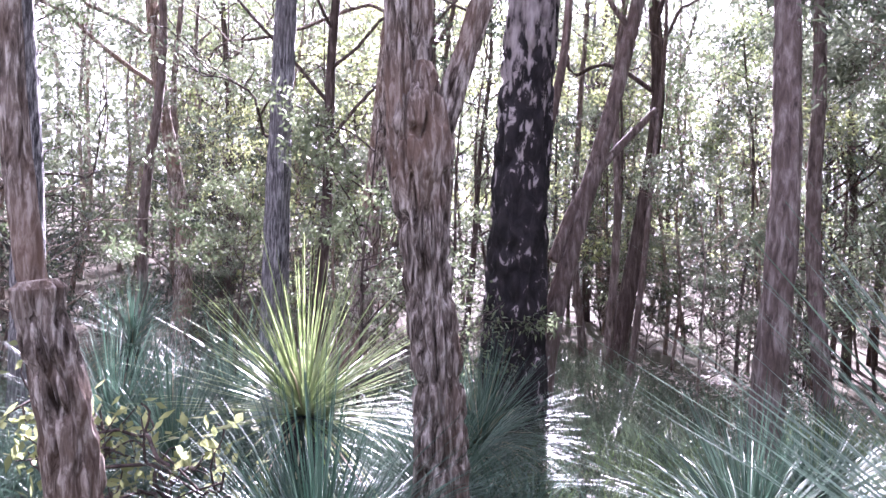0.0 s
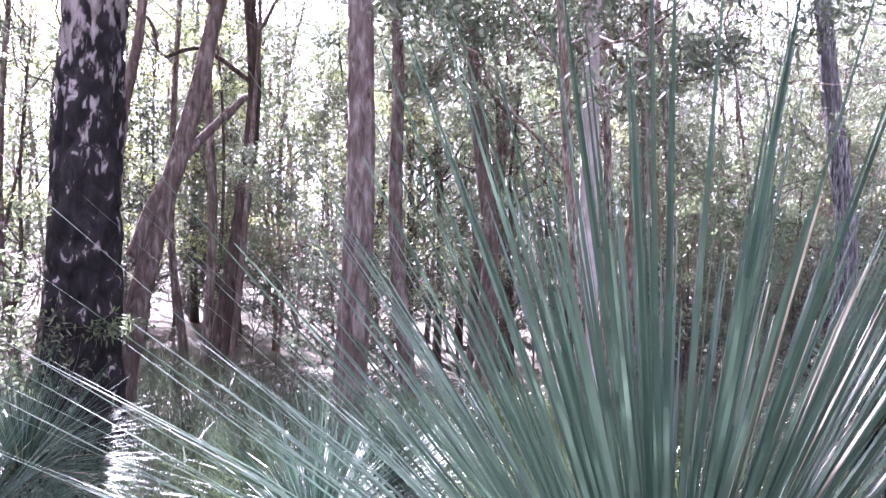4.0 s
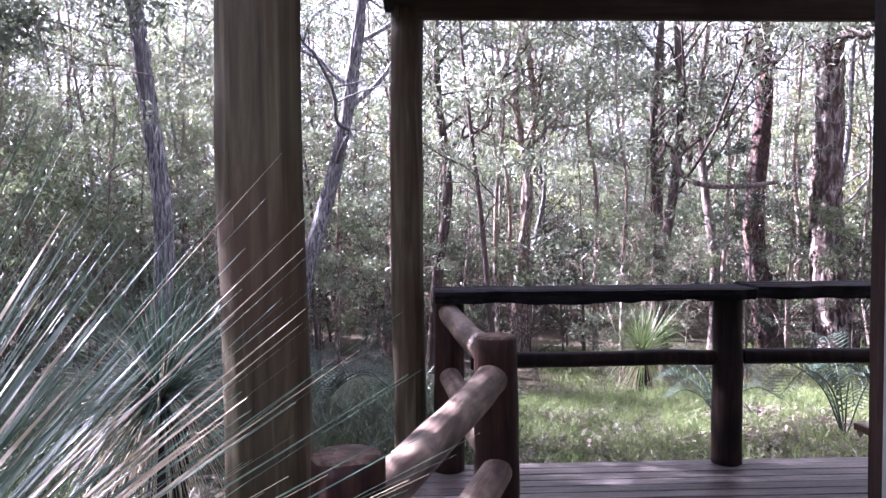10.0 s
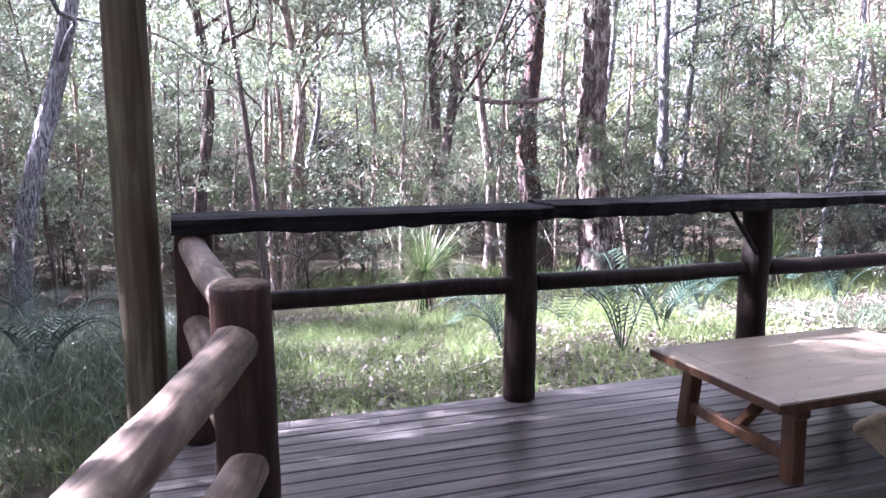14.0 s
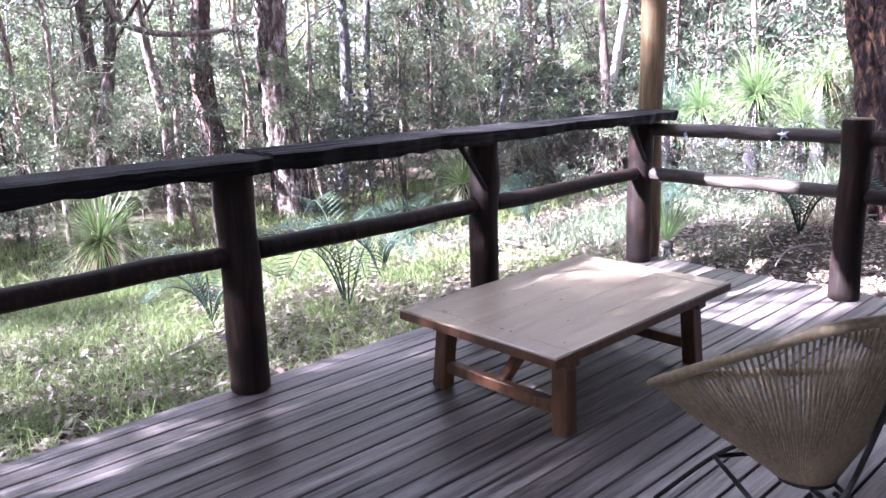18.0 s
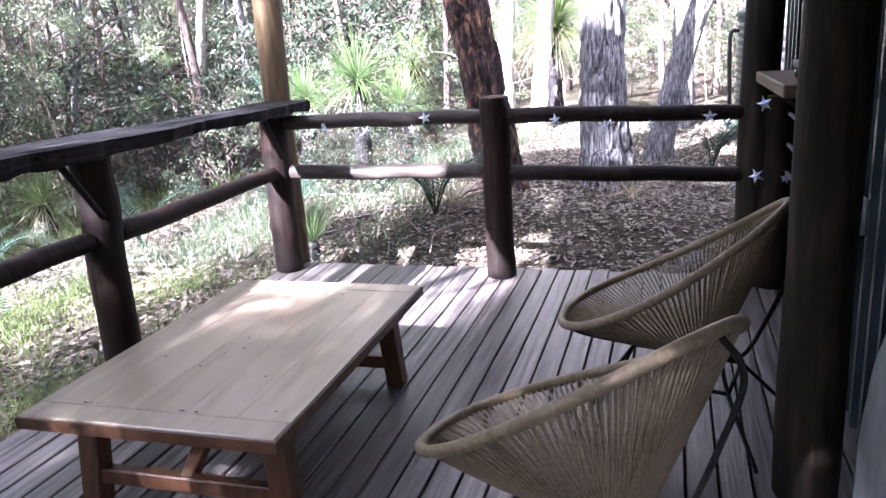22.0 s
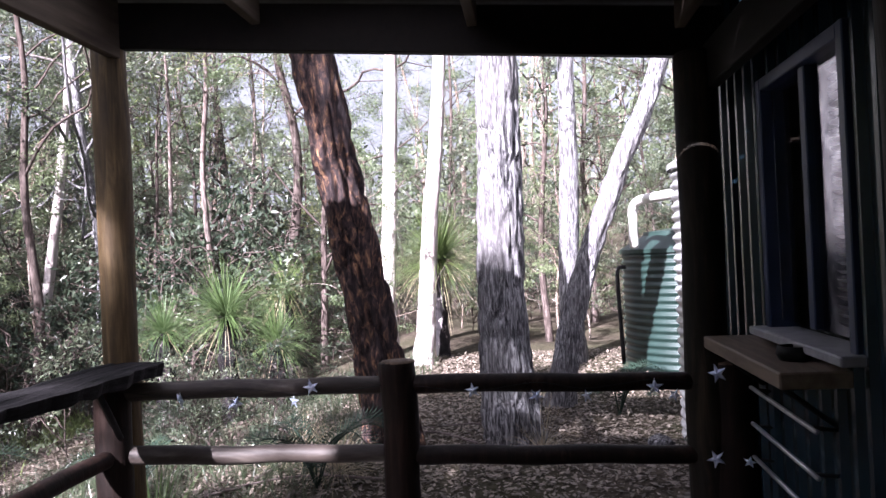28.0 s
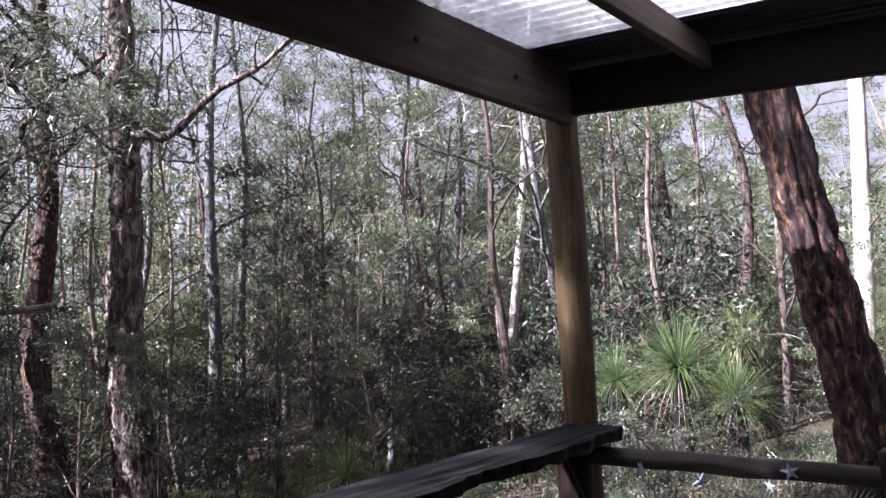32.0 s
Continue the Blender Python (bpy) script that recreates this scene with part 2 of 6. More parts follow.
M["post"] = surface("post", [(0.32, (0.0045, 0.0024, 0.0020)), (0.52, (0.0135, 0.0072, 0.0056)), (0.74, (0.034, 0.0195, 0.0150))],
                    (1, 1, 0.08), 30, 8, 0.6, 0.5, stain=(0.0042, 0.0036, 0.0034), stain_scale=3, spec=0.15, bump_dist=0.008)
M["post_red"] = surface("post_red", [(0.32, (0.009, 0.0042, 0.0032)), (0.52, (0.028, 0.0130, 0.0095)), (0.74, (0.062, 0.033, 0.024))],
                        (1, 1, 0.08), 30, 8, 0.6, 0.5, stain=(0.010, 0.006, 0.005), stain_scale=3.5, spec=0.15, bump_dist=0.008)
M["sawn"] = surface("sawn", [(0.35, (0.055, 0.036, 0.026)), (0.55, (0.13, 0.092, 0.066)), (0.72, (0.22, 0.17, 0.125))],
                    (1, 1, 1), 38, 7, 0.8, 0.5, stain=(0.04, 0.028, 0.022), stain_scale=14, spec=0.2, bump_dist=0.004)
M["post_grey"] = surface("post_grey", [(0.32, (0.018, 0.0145, 0.008)), (0.5, (0.050, 0.041, 0.022)), (0.60, (0.078, 0.068, 0.038)), (0.75, (0.125, 0.113, 0.068))],
                         (1, 1, 0.06), 26, 8, 0.72, 0.6, stain=(0.046, 0.024, 0.0125), stain_scale=2.4, spec=0.25, bump_dist=0.008)
# post timber with the corner's warm sunlight put into the colour
M["post_sunlit"] = surface("post_sunlit", [(0.32, (0.014, 0.0095, 0.0045)), (0.5, (0.055, 0.036, 0.0150)), (0.64, (0.105, 0.070, 0.031)), (0.8, (0.18, 0.125, 0.058))],
                          (1, 1, 0.10), 30, 8, 0.65, 0.6, stain=(0.050, 0.030, 0.0115), stain_scale=2.6, spec=0.25, bump_dist=0.008)
# darker copy of the post timber, carrying the shade beside the cabin
M["post_shaded"] = surface("post_shaded", [(0.32, (0.0045, 0.0036, 0.0024)), (0.52, (0.017, 0.0125, 0.0078)), (0.66, (0.040, 0.028, 0.017)), (0.8, (0.085, 0.058, 0.034))],
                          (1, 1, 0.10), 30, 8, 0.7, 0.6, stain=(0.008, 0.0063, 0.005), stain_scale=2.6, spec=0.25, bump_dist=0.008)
M["log_dark"] = surface("log_dark", [(0.34, (0.010, 0.0075, 0.0064)), (0.5, (0.030, 0.023, 0.0195)), (0.68, (0.088, 0.073, 0.063))],
                        (0.2, 1, 1), 14, 8, 0.6, 0.7, stain=(0.03, 0.022, 0.018), stain_scale=4, spec=0.3, bump_dist=0.006)
M["log"] = surface("log", [(0.34, (0.040, 0.025, 0.018)), (0.47, (0.14, 0.10, 0.072)), (0.58, (0.22, 0.168, 0.125)), (0.75, (0.36, 0.29, 0.225))],
                   (0.16, 1, 1), 24, 9, 0.62, 0.7, vary=0.10, stain=(0.045, 0.030, 0.024), stain_scale=9, spec=0.35, bump_dist=0.006)
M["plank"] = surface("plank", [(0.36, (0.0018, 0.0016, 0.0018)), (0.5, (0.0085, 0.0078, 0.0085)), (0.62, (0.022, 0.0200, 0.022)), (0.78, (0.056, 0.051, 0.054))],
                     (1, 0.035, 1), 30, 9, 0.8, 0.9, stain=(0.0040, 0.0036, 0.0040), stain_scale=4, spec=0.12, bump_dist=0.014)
# brown lowered to near black, with the shade under the roof in it
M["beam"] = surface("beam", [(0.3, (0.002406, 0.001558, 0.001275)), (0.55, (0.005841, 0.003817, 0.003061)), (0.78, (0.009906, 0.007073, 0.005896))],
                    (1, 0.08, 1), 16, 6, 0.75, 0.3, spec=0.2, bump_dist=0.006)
M["table"] = surface("table", [(0.3, (0.198, 0.152, 0.102)), (0.5, (0.268, 0.218, 0.157)), (0.75, (0.335, 0.285, 0.215))],
                     (1, 0.1, 1), 18, 7, 0.30, 0.12, vary=0.03, stain=(0.235, 0.185, 0.132), stain_scale=5, spec=0.55, bump_dist=0.003)
M["table_leg"] = surface("table_leg", [(0.3, (0.030, 0.0135, 0.0068)), (0.5, (0.075, 0.034, 0.0165)), (0.75, (0.135, 0.066, 0.033))],
                         (1, 1, 0.15), 18, 7, 0.42, 0.25, spec=0.4, bump_dist=0.004)
M["cord"] = surface("cord", [(0.3, (0.115, 0.085, 0.048)), (0.6, (0.195, 0.155, 0.098)), (0.8, (0.26, 0.215, 0.148))], (1, 1, 1), 60, 4, 0.5, 0.3, spec=0.35, bump_dist=0.002)
M["black_metal"] = surface("black_metal", [(0.4, (0.006, 0.006, 0.0065)), (0.7, (0.013, 0.013, 0.014))], (1, 1, 1), 40, 3, 0.6, 0.1, spec=0.2, bump_dist=0.001)
M["steel_blue"] = surface("steel_blue", [(0.35, (0.0075, 0.021, 0.034)), (0.65, (0.0130, 0.031, 0.047))], (1, 1, 0.2), 5, 5, 0.24, 0.05, spec=0.5, shift=False)
M["frame_blue"] = surface("frame_blue", [(0.35, (0.017, 0.03, 0.085)), (0.65, (0.026, 0.042, 0.105))], (1, 1, 0.3), 8, 4, 0.4, 0.05, spec=0.5)
M["sill_white"] = surface("sill_white", [(0.35, (0.27, 0.27, 0.3)), (0.65, (0.372, 0.372, 0.396))], (1, 1, 1), 12, 4, 0.5, 0.05)
M["tank_green"] = surface("tank_green", [(0.35, (0.0082, 0.0195, 0.0165)), (0.65, (0.0125, 0.0265, 0.0228))], (1, 1, 0.4), 4, 4, 0.4, 0.05, spec=0.5)
M["galv"] = surface("galv", [(0.35, (0.42, 0.42, 0.43)), (0.65, (0.62, 0.62, 0.63))], (1, 1, 1), 9, 5, 0.4, 0.1, metallic=0.7)
M["pvc"] = surface("pvc", [(0.35, (0.62, 0.60, 0.55)), (0.65, (0.76, 0.74, 0.70))], (1, 1, 1), 9, 4, 0.5, 0.05)
M["star"] = surface("star", [(0.35, (0.40, 0.47, 0.68)), (0.65, (0.75, 0.80, 0.92))], (1, 1, 1), 30, 3, 0.3, 0.1, metallic=0.5)
M["shelf"] = surface("shelf", [(0.3, (0.09024, 0.06464, 0.04672)), (0.55, (0.1696, 0.1286, 0.09536)), (0.78, (0.2436, 0.1924, 0.1463))],
                     (1, 0.1, 1), 20, 6, 0.6, 0.3, spec=0.3, bump_dist=0.004)
M["dark_inside"] = surface("dark_inside", [(0.4, (0.10, 0.095, 0.09)), (0.7, (0.14, 0.13, 0.125))], (1, 1, 1), 4, 3, 0.9, 0.0)
M["panel"] = surface("panel", [(0.3, (0.165, 0.185, 0.168)), (0.6, (0.21, 0.235, 0.212)), (0.8, (0.25, 0.275, 0.25))], (1, 1, 0.25), 4, 5, 0.5, 0.08, stain=(0.17, 0.178, 0.158), stain_scale=1.5, spec=0.3)
M["cloth"] = surface("cloth", [(0.3, (0.10, 0.12, 0.13)), (0.6, (0.17, 0.19, 0.20)), (0.8, (0.23, 0.25, 0.255))], (1, 1, 1), 9, 5, 0.7, 0.4, spec=0.3)
M["rafter"] = surface("rafter", [(0.3, (0.045, 0.034, 0.025)), (0.55, (0.085, 0.067, 0.050)), (0.78, (0.12, 0.098, 0.076))],
                      (1, 0.06, 1), 22, 8, 0.8, 0.35, stain=(0.042, 0.030, 0.023), stain_scale=2.5, spec=0.2, bump_dist=0.004)
M["roof_steel"] = surface("roof_steel", [(0.35, (0.03, 0.03, 0.03)), (0.65, (0.05, 0.05, 0.05))], (1, 1, 1), 5, 4, 0.6, 0.05, metallic=0.2)


def clear_sheet():
    m, nt, bsdf = mat_base("roof_clear")
    L = nt.links.new
    tr = nt.nodes.new("ShaderNodeBsdfTranslucent")
    tr.inputs[0].default_value = (0.50, 0.51, 0.515, 1)
    tp = nt.nodes.new("ShaderNodeBsdfTransparent")
    tp.inputs[0].default_value = (0.9, 0.92, 0.92, 1)
    nz = nt.nodes.new("ShaderNodeTexNoise")
    tc = nt.nodes.new("ShaderNodeTexCoord")
    L(tc.outputs["Object"], nz.inputs["Vector"])
    nz.inputs["Scale"].default_value = 30
    nz.inputs["Detail"].default_value = 6
    r = ramp(nt, [(0.4, (0.62, 0.62, 0.62)), (0.68, (0.95, 0.95, 0.95))])
    L(nz.outputs["Fac"], r.inputs["Fac"])
    mix = nt.nodes.new("ShaderNodeMixShader")
    L(r.outputs[0], mix.inputs[0])
    L(tp.outputs[0], mix.inputs[1])
    L(tr.outputs[0], mix.inputs[2])
    L(mix.outputs[0], nt.nodes["Material Output"].inputs["Surface"])
    return m


def glass_mat():
    m, nt, bsdf = mat_base("glass")
    bsdf.inputs["Base Color"].default_value = (0.95, 0.97, 0.97, 1)
    bsdf.inputs["Roughness"].default_value = 0.02
    bsdf.inputs["Transmission Weight"].default_value = 1.0
    bsdf.inputs["IOR"].default_value = 1.5
    return m


M["roof_clear"] = clear_sheet()
M["glass"] = glass_mat()

# ---- mesh helpers ----
rng = np.random.default_rng(7)


def mesh_of(name, verts, faces, mat, smooth=True):
    me = bpy.data.meshes.new(name)
    me.from_pydata([tuple(map(float, v)) for v in verts] if not isinstance(verts, np.ndarray) else verts.tolist(), [],
                   faces.tolist() if isinstance(faces, np.ndarray) else faces)
    if smooth:
        me.polygons.foreach_set("use_smooth", [True] * len(me.polygons))
    me.materials.append(M[mat])
    me.update()
    return me


def quads(name, verts, mat):
    """A mesh of loose quads: verts in rows of four."""
    n = len(verts) // 4
    me = bpy.data.meshes.new(name)
    me.vertices.add(4 * n)
    me.vertices.foreach_set("co", np.asarray(verts, np.float32).ravel())
    me.loops.add(4 * n)
    me.loops.foreach_set("vertex_index", np.arange(4 * n, dtype=np.int32))
    me.polygons.add(n)
    me.polygons.foreach_set("loop_start", np.arange(0, 4 * n, 4, dtype=np.int32))
    me.materials.append(M[mat])
    me.update(calc_edges=True)
    return me


def part(name, data, parent, label="", m=None):
    ob = new(name, data)
    ob.parent = parent
    if m is not None:
        ob.matrix_basis = m
    if label:
        ob["label"] = label
    return ob


def thing(name, x, y, z, label, category, group="", kind="", rz=0.0):
    ob = new(name)
    ob.empty_display_size = 0.1
    ob.matrix_basis = pose(x, y, z, 0, 0, rz)
    return tagged(ob, label, category, group, kind)


def bm_mesh(name, bm, mat, smooth=False):
    me = bpy.data.meshes.new(name)
    bm.to_mesh(me)
    bm.free()
    if smooth:
        me.polygons.foreach_set("use_smooth", [True] * len(me.polygons))
    me.materials.append(M[mat])
    return me


def box_mesh(name, sx, sy, sz, mat, bevel=0.006, centre=(0, 0, 0), wobble=0.0, cuts=0):
    """A bevelled block; with cuts along its longest side its edges wander a little."""
    bm = bmesh.new()
    bmesh.ops.create_cube(bm, size=1)
    bmesh.ops.scale(bm, vec=(sx, sy, sz), verts=bm.verts)
    if cuts:
        ax = int(np.argmax((sx, sy, sz)))
        es = [e for e in bm.edges if abs((e.verts[0].co - e.verts[1].co)[ax]) > 0.5 * max(sx, sy, sz)]
        bmesh.ops.subdivide_edges(bm, edges=es, cuts=cuts, use_grid_fill=True)
    if bevel:
        es = [e for e in bm.edges if len(e.link_faces) == 2 and e.calc_face_angle(0) > 0.5]
        bmesh.ops.bevel(bm, geom=es, offset=bevel, segments=1, affect="EDGES", profile=0.5)
    if wobble:
        for v in bm.verts:
            v.co += noise.noise_vector(v.co * 2.3 + Vector((sx * 7, sy * 3, 1))) * wobble
            v.co += noise.noise_vector(v.co * 9.0 + Vector((3, sy * 5, sz))) * wobble * 0.4
    bmesh.ops.translate(bm, vec=centre, verts=bm.verts)
    return bm_mesh(name, bm, mat)


def lattice(u, v, seed, pu=0):
    """Smooth value noise on a plane, 0 to 1; repeats in u every pu cells if given."""
    iu, iv = np.floor(u).astype(int), np.floor(v).astype(int)
    fu, fv = u - iu, v - iv
    fu, fv = fu * fu * (3 - 2 * fu), fv * fv * (3 - 2 * fv)

    def h(a, b):
        if pu:
            a = a % pu
        k = (a * 374761393 + b * 668265263 + seed * 1442695041) & 0x7FFFFFFF
        k = ((k ^ (k >> 13)) * 1274126177) & 0x7FFFFFFF
        return ((k ^ (k >> 16)) & 0xFFFF) / 65535.0

    return (h(iu, iv) * (1 - fu) + h(iu + 1, iv) * fu) * (1 - fv) + (h(iu, iv + 1) * (1 - fu) + h(iu + 1, iv + 1) * fu) * fv


def spline(points, n):
    """n points along a smooth line through the given ones, with whatever columns they carry."""
    p = np.asarray(points, float)
    if len(p) == 2:
        return p[0] + (p[1] - p[0]) * np.linspace(0, 1, n)[:, None]
    q = np.vstack([2 * p[0] - p[1], p, 2 * p[-1] - p[-2]])
    t = np.linspace(0, len(p) - 1 - 1e-6, n)
    i = t.astype(int)
    f = (t - i)[:, None]
    a, b, c, d = q[i], q[i + 1], q[i + 2], q[i + 3]
    return 0.5 * (2 * b + (c - a) * f + (2 * a - 5 * b + 4 * c - d) * f**2 + (3 * b - a - 3 * c + d) * f**3)


def tube(path, radii, seg=8, furrow=0.0, cells=14, stretch=5.0, seed=0, cap=True):
    """A tapered tube along a path; furrow: depth of bark ridges as a share of the radius."""
    path = np.asarray(path, float)
    n = len(path)
    tan = np.gradient(path, axis=0)
    tan /= np.linalg.norm(tan, axis=1)[:, None] + 1e-9
    ref = np.array([1.0, 0, 0]) if abs(tan[0, 0]) < 0.8 else np.array([0, 1.0, 0])
    side = np.cross(tan, ref)
    side /= np.linalg.norm(side, axis=1)[:, None] + 1e-9
    other = np.cross(tan, side)
    ang = np.arange(seg) / seg * 2 * np.pi
    r = np.asarray(radii, float)[:, None] * np.ones(seg)
    if furrow:
        dist = np.r_[0, np.cumsum(np.linalg.norm(np.diff(path, axis=0), axis=1))]
        u = np.arange(seg)[None, :] / seg * cells + np.zeros((n, 1))
        v = dist[:, None] * stretch + np.zeros((1, seg))
        w = lattice(u * 0.4, v * 0.35, seed + 5, 0)
        a = np.minimum(np.abs(lattice(u + 1.2 * w, v, seed, cells) - 0.5) * 4.2, 1.0)
        b = lattice(u * 2, v * 2.3, seed + 9, cells * 2)
        r = r * (1 + furrow * 0.85 * (a - 0.7) + furrow * 0.5 * (b - 0.5))
    v = path[:, None] + r[..., None] * (np.cos(ang)[None, :, None] * side[:, None] + np.sin(ang)[None, :, None] * other[:, None])
    idx = np.arange(n * seg).reshape(n, seg)
    f = np.stack([idx[:-1], np.roll(idx, -1, 1)[:-1], np.roll(idx, -1, 1)[1:], idx[1:]], -1).reshape(-1, 4)
    verts, faces = v.reshape(-1, 3), f.tolist()
    if cap:
        faces += [idx[-1].tolist(), idx[0][::-1].tolist()]
    return verts, faces


def merge(pieces):
    vs, fs, k = [], [], 0
    for v, f in pieces:
        vs.append(np.asarray(v))
        fs += [[i + k for i in q] for q in f]
        k += len(v)
    return np.vstack(vs), fs


def tube_mesh(name, path, radii, mat, **kw):
    v, f = tube(path, radii, **kw)
    return mesh_of(name, v, f, mat)


def log_mesh(name, length, r0, r1, mat, seed=0, axis="x", seg=18, domed=0.0):
    """A round pole along an axis, with slight bends and swellings."""
    n = 24
    t = np.linspace(0, 1, n)
    off = (lattice(t * 4, t * 0 + 3.1, seed) - 0.5) * 0.016
    off2 = (lattice(t * 5, t * 0 + 7.1, seed + 2) - 0.5) * 0.012
    rad = (r0 + (r1 - r0) * t) * (1 + 0.10 * (lattice(t * 7, t * 0 + 1.7, seed + 4) - 0.5))
    if axis == "x":
        p = np.stack([(t - 0.5) * length, off, off2], 1)
    elif axis == "y":
        p = np.stack([off, (t - 0.5) * length, off2], 1)
    else:
        p = np.stack([off, off2, t * length], 1)
    p = np.vstack([p[0] + (p[1] - p[0]) * 0, p[0] + (p[1] - p[0]) * 0.12, p[1:-1], p[-1] + (p[-2] - p[-1]) * 0.12, p[-1]])
    rad = np.r_[rad[0] * 0.92, rad[0], rad[1:-1], rad[-1], rad[-1] * (0.9 - domed)]
    return tube_mesh(name, p, rad, mat, seg=seg, furrow=0.035, cells=9, stretch=3, seed=seed)


# ---- ground ----
def ss(a, b, x):
    t = np.clip((np.asarray(x, float) - a) / (b - a), 0, 1)
    return t * t * (3 - 2 * t)


def ground_z(x, y):
    x, y = np.asarray(x, float), np.asarray(y, float)
    z = -0.22 - 1.05 * ss(0.0, -8.5, x)
    z = z + 0.26 * ss(-1.5, 0.5, x) * ss(-0.2, 1.6, y) + 0.02 * np.clip(y - 2, 0, 8) * ss(-4, 0, x)
    z = z - 0.12 * ss(-6, -10, y) * ss(0, 3, x)
    r = np.hypot(x - 1, y + 2)
    z = z + 0.10 * np.clip(r - 15, 0, 40)
    z = z + 0.14 * (lattice(x * 0.35 + 50, y * 0.35 + 50, 3) - 0.5) * ss(0.5, 3, np.abs(x - 1.4) + np.abs(y + 2.2) - 2.5)
    return z


def ground_mesh():
    g = np.unique(np.r_[np.linspace(-90, -14, 30), np.arange(-14, 9, 0.25), np.linspace(9, 90, 30)])
    h = np.unique(np.r_[np.linspace(-90, -15, 30), np.arange(-15, 10, 0.25), np.linspace(10, 90, 30)])
    X, Y = np.meshgrid(g, h)
    Z = ground_z(X, Y)
    under = (X > -0.05) & (X < 6.4) & (Y > -4.5) & (Y < 0.05)
    Z = np.where(under, np.minimum(Z, -0.25), Z)
    v = np.stack([X, Y, Z], -1).reshape(-1, 3)
    idx = np.arange(X.size).reshape(X.shape)
    f = np.stack([idx[:-1, :-1], idx[:-1, 1:], idx[1:, 1:], idx[1:, :-1]], -1).reshape(-1, 4)
    return mesh_of("ground", v, f, "ground")


ground = tagged(new("ground", ground_mesh()), "bush floor of brown soil and leaf litter sloping away", "ground", kind="structure")


# ---- deck, house, verandah roof ----
WALL_X = 2.84


def build_deck():
    deck = thing("floor", 0, 0, 0, "weathered grey-brown timber verandah deck", "deck", kind="structure")
    w, gap = 0.0867, 0.0078
    board = box_mesh("board", w, 4.9, 0.028, "deck", 0.003, (0, 0, -0.014), 0.0015, 10)
    x = -0.06
    k = 0
    while x < WALL_X - 0.02:
        part("board", board, deck, m=Matrix.LocRotScale((x + w / 2, -2.30 + 0.012 * math.sin(k * 2.3), 0.0012 * math.sin(k * 1.7)), None, (1, 1, 1)))
        x += w + gap
        k += 1
    land = box_mesh("landing_board", w, 1.9, 0.028, "deck", 0.003, (0, 0, -0.014), 0.001, 6)
    x = WALL_X + 0.05
    while x < 5.9:
        short = x < 3.75
        part("board", land, deck, m=Matrix.LocRotScale((x, -4.25 if short else -5.05, 0), None, (1, 0.5 if short else 1, 1)))
        x += w + gap
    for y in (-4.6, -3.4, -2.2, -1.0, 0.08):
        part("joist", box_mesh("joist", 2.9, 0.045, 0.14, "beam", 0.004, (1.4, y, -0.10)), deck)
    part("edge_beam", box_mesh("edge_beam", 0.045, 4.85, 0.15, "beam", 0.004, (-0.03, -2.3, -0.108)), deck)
    return deck


def roof_z(x):
    return 2.52 - 0.088 * x


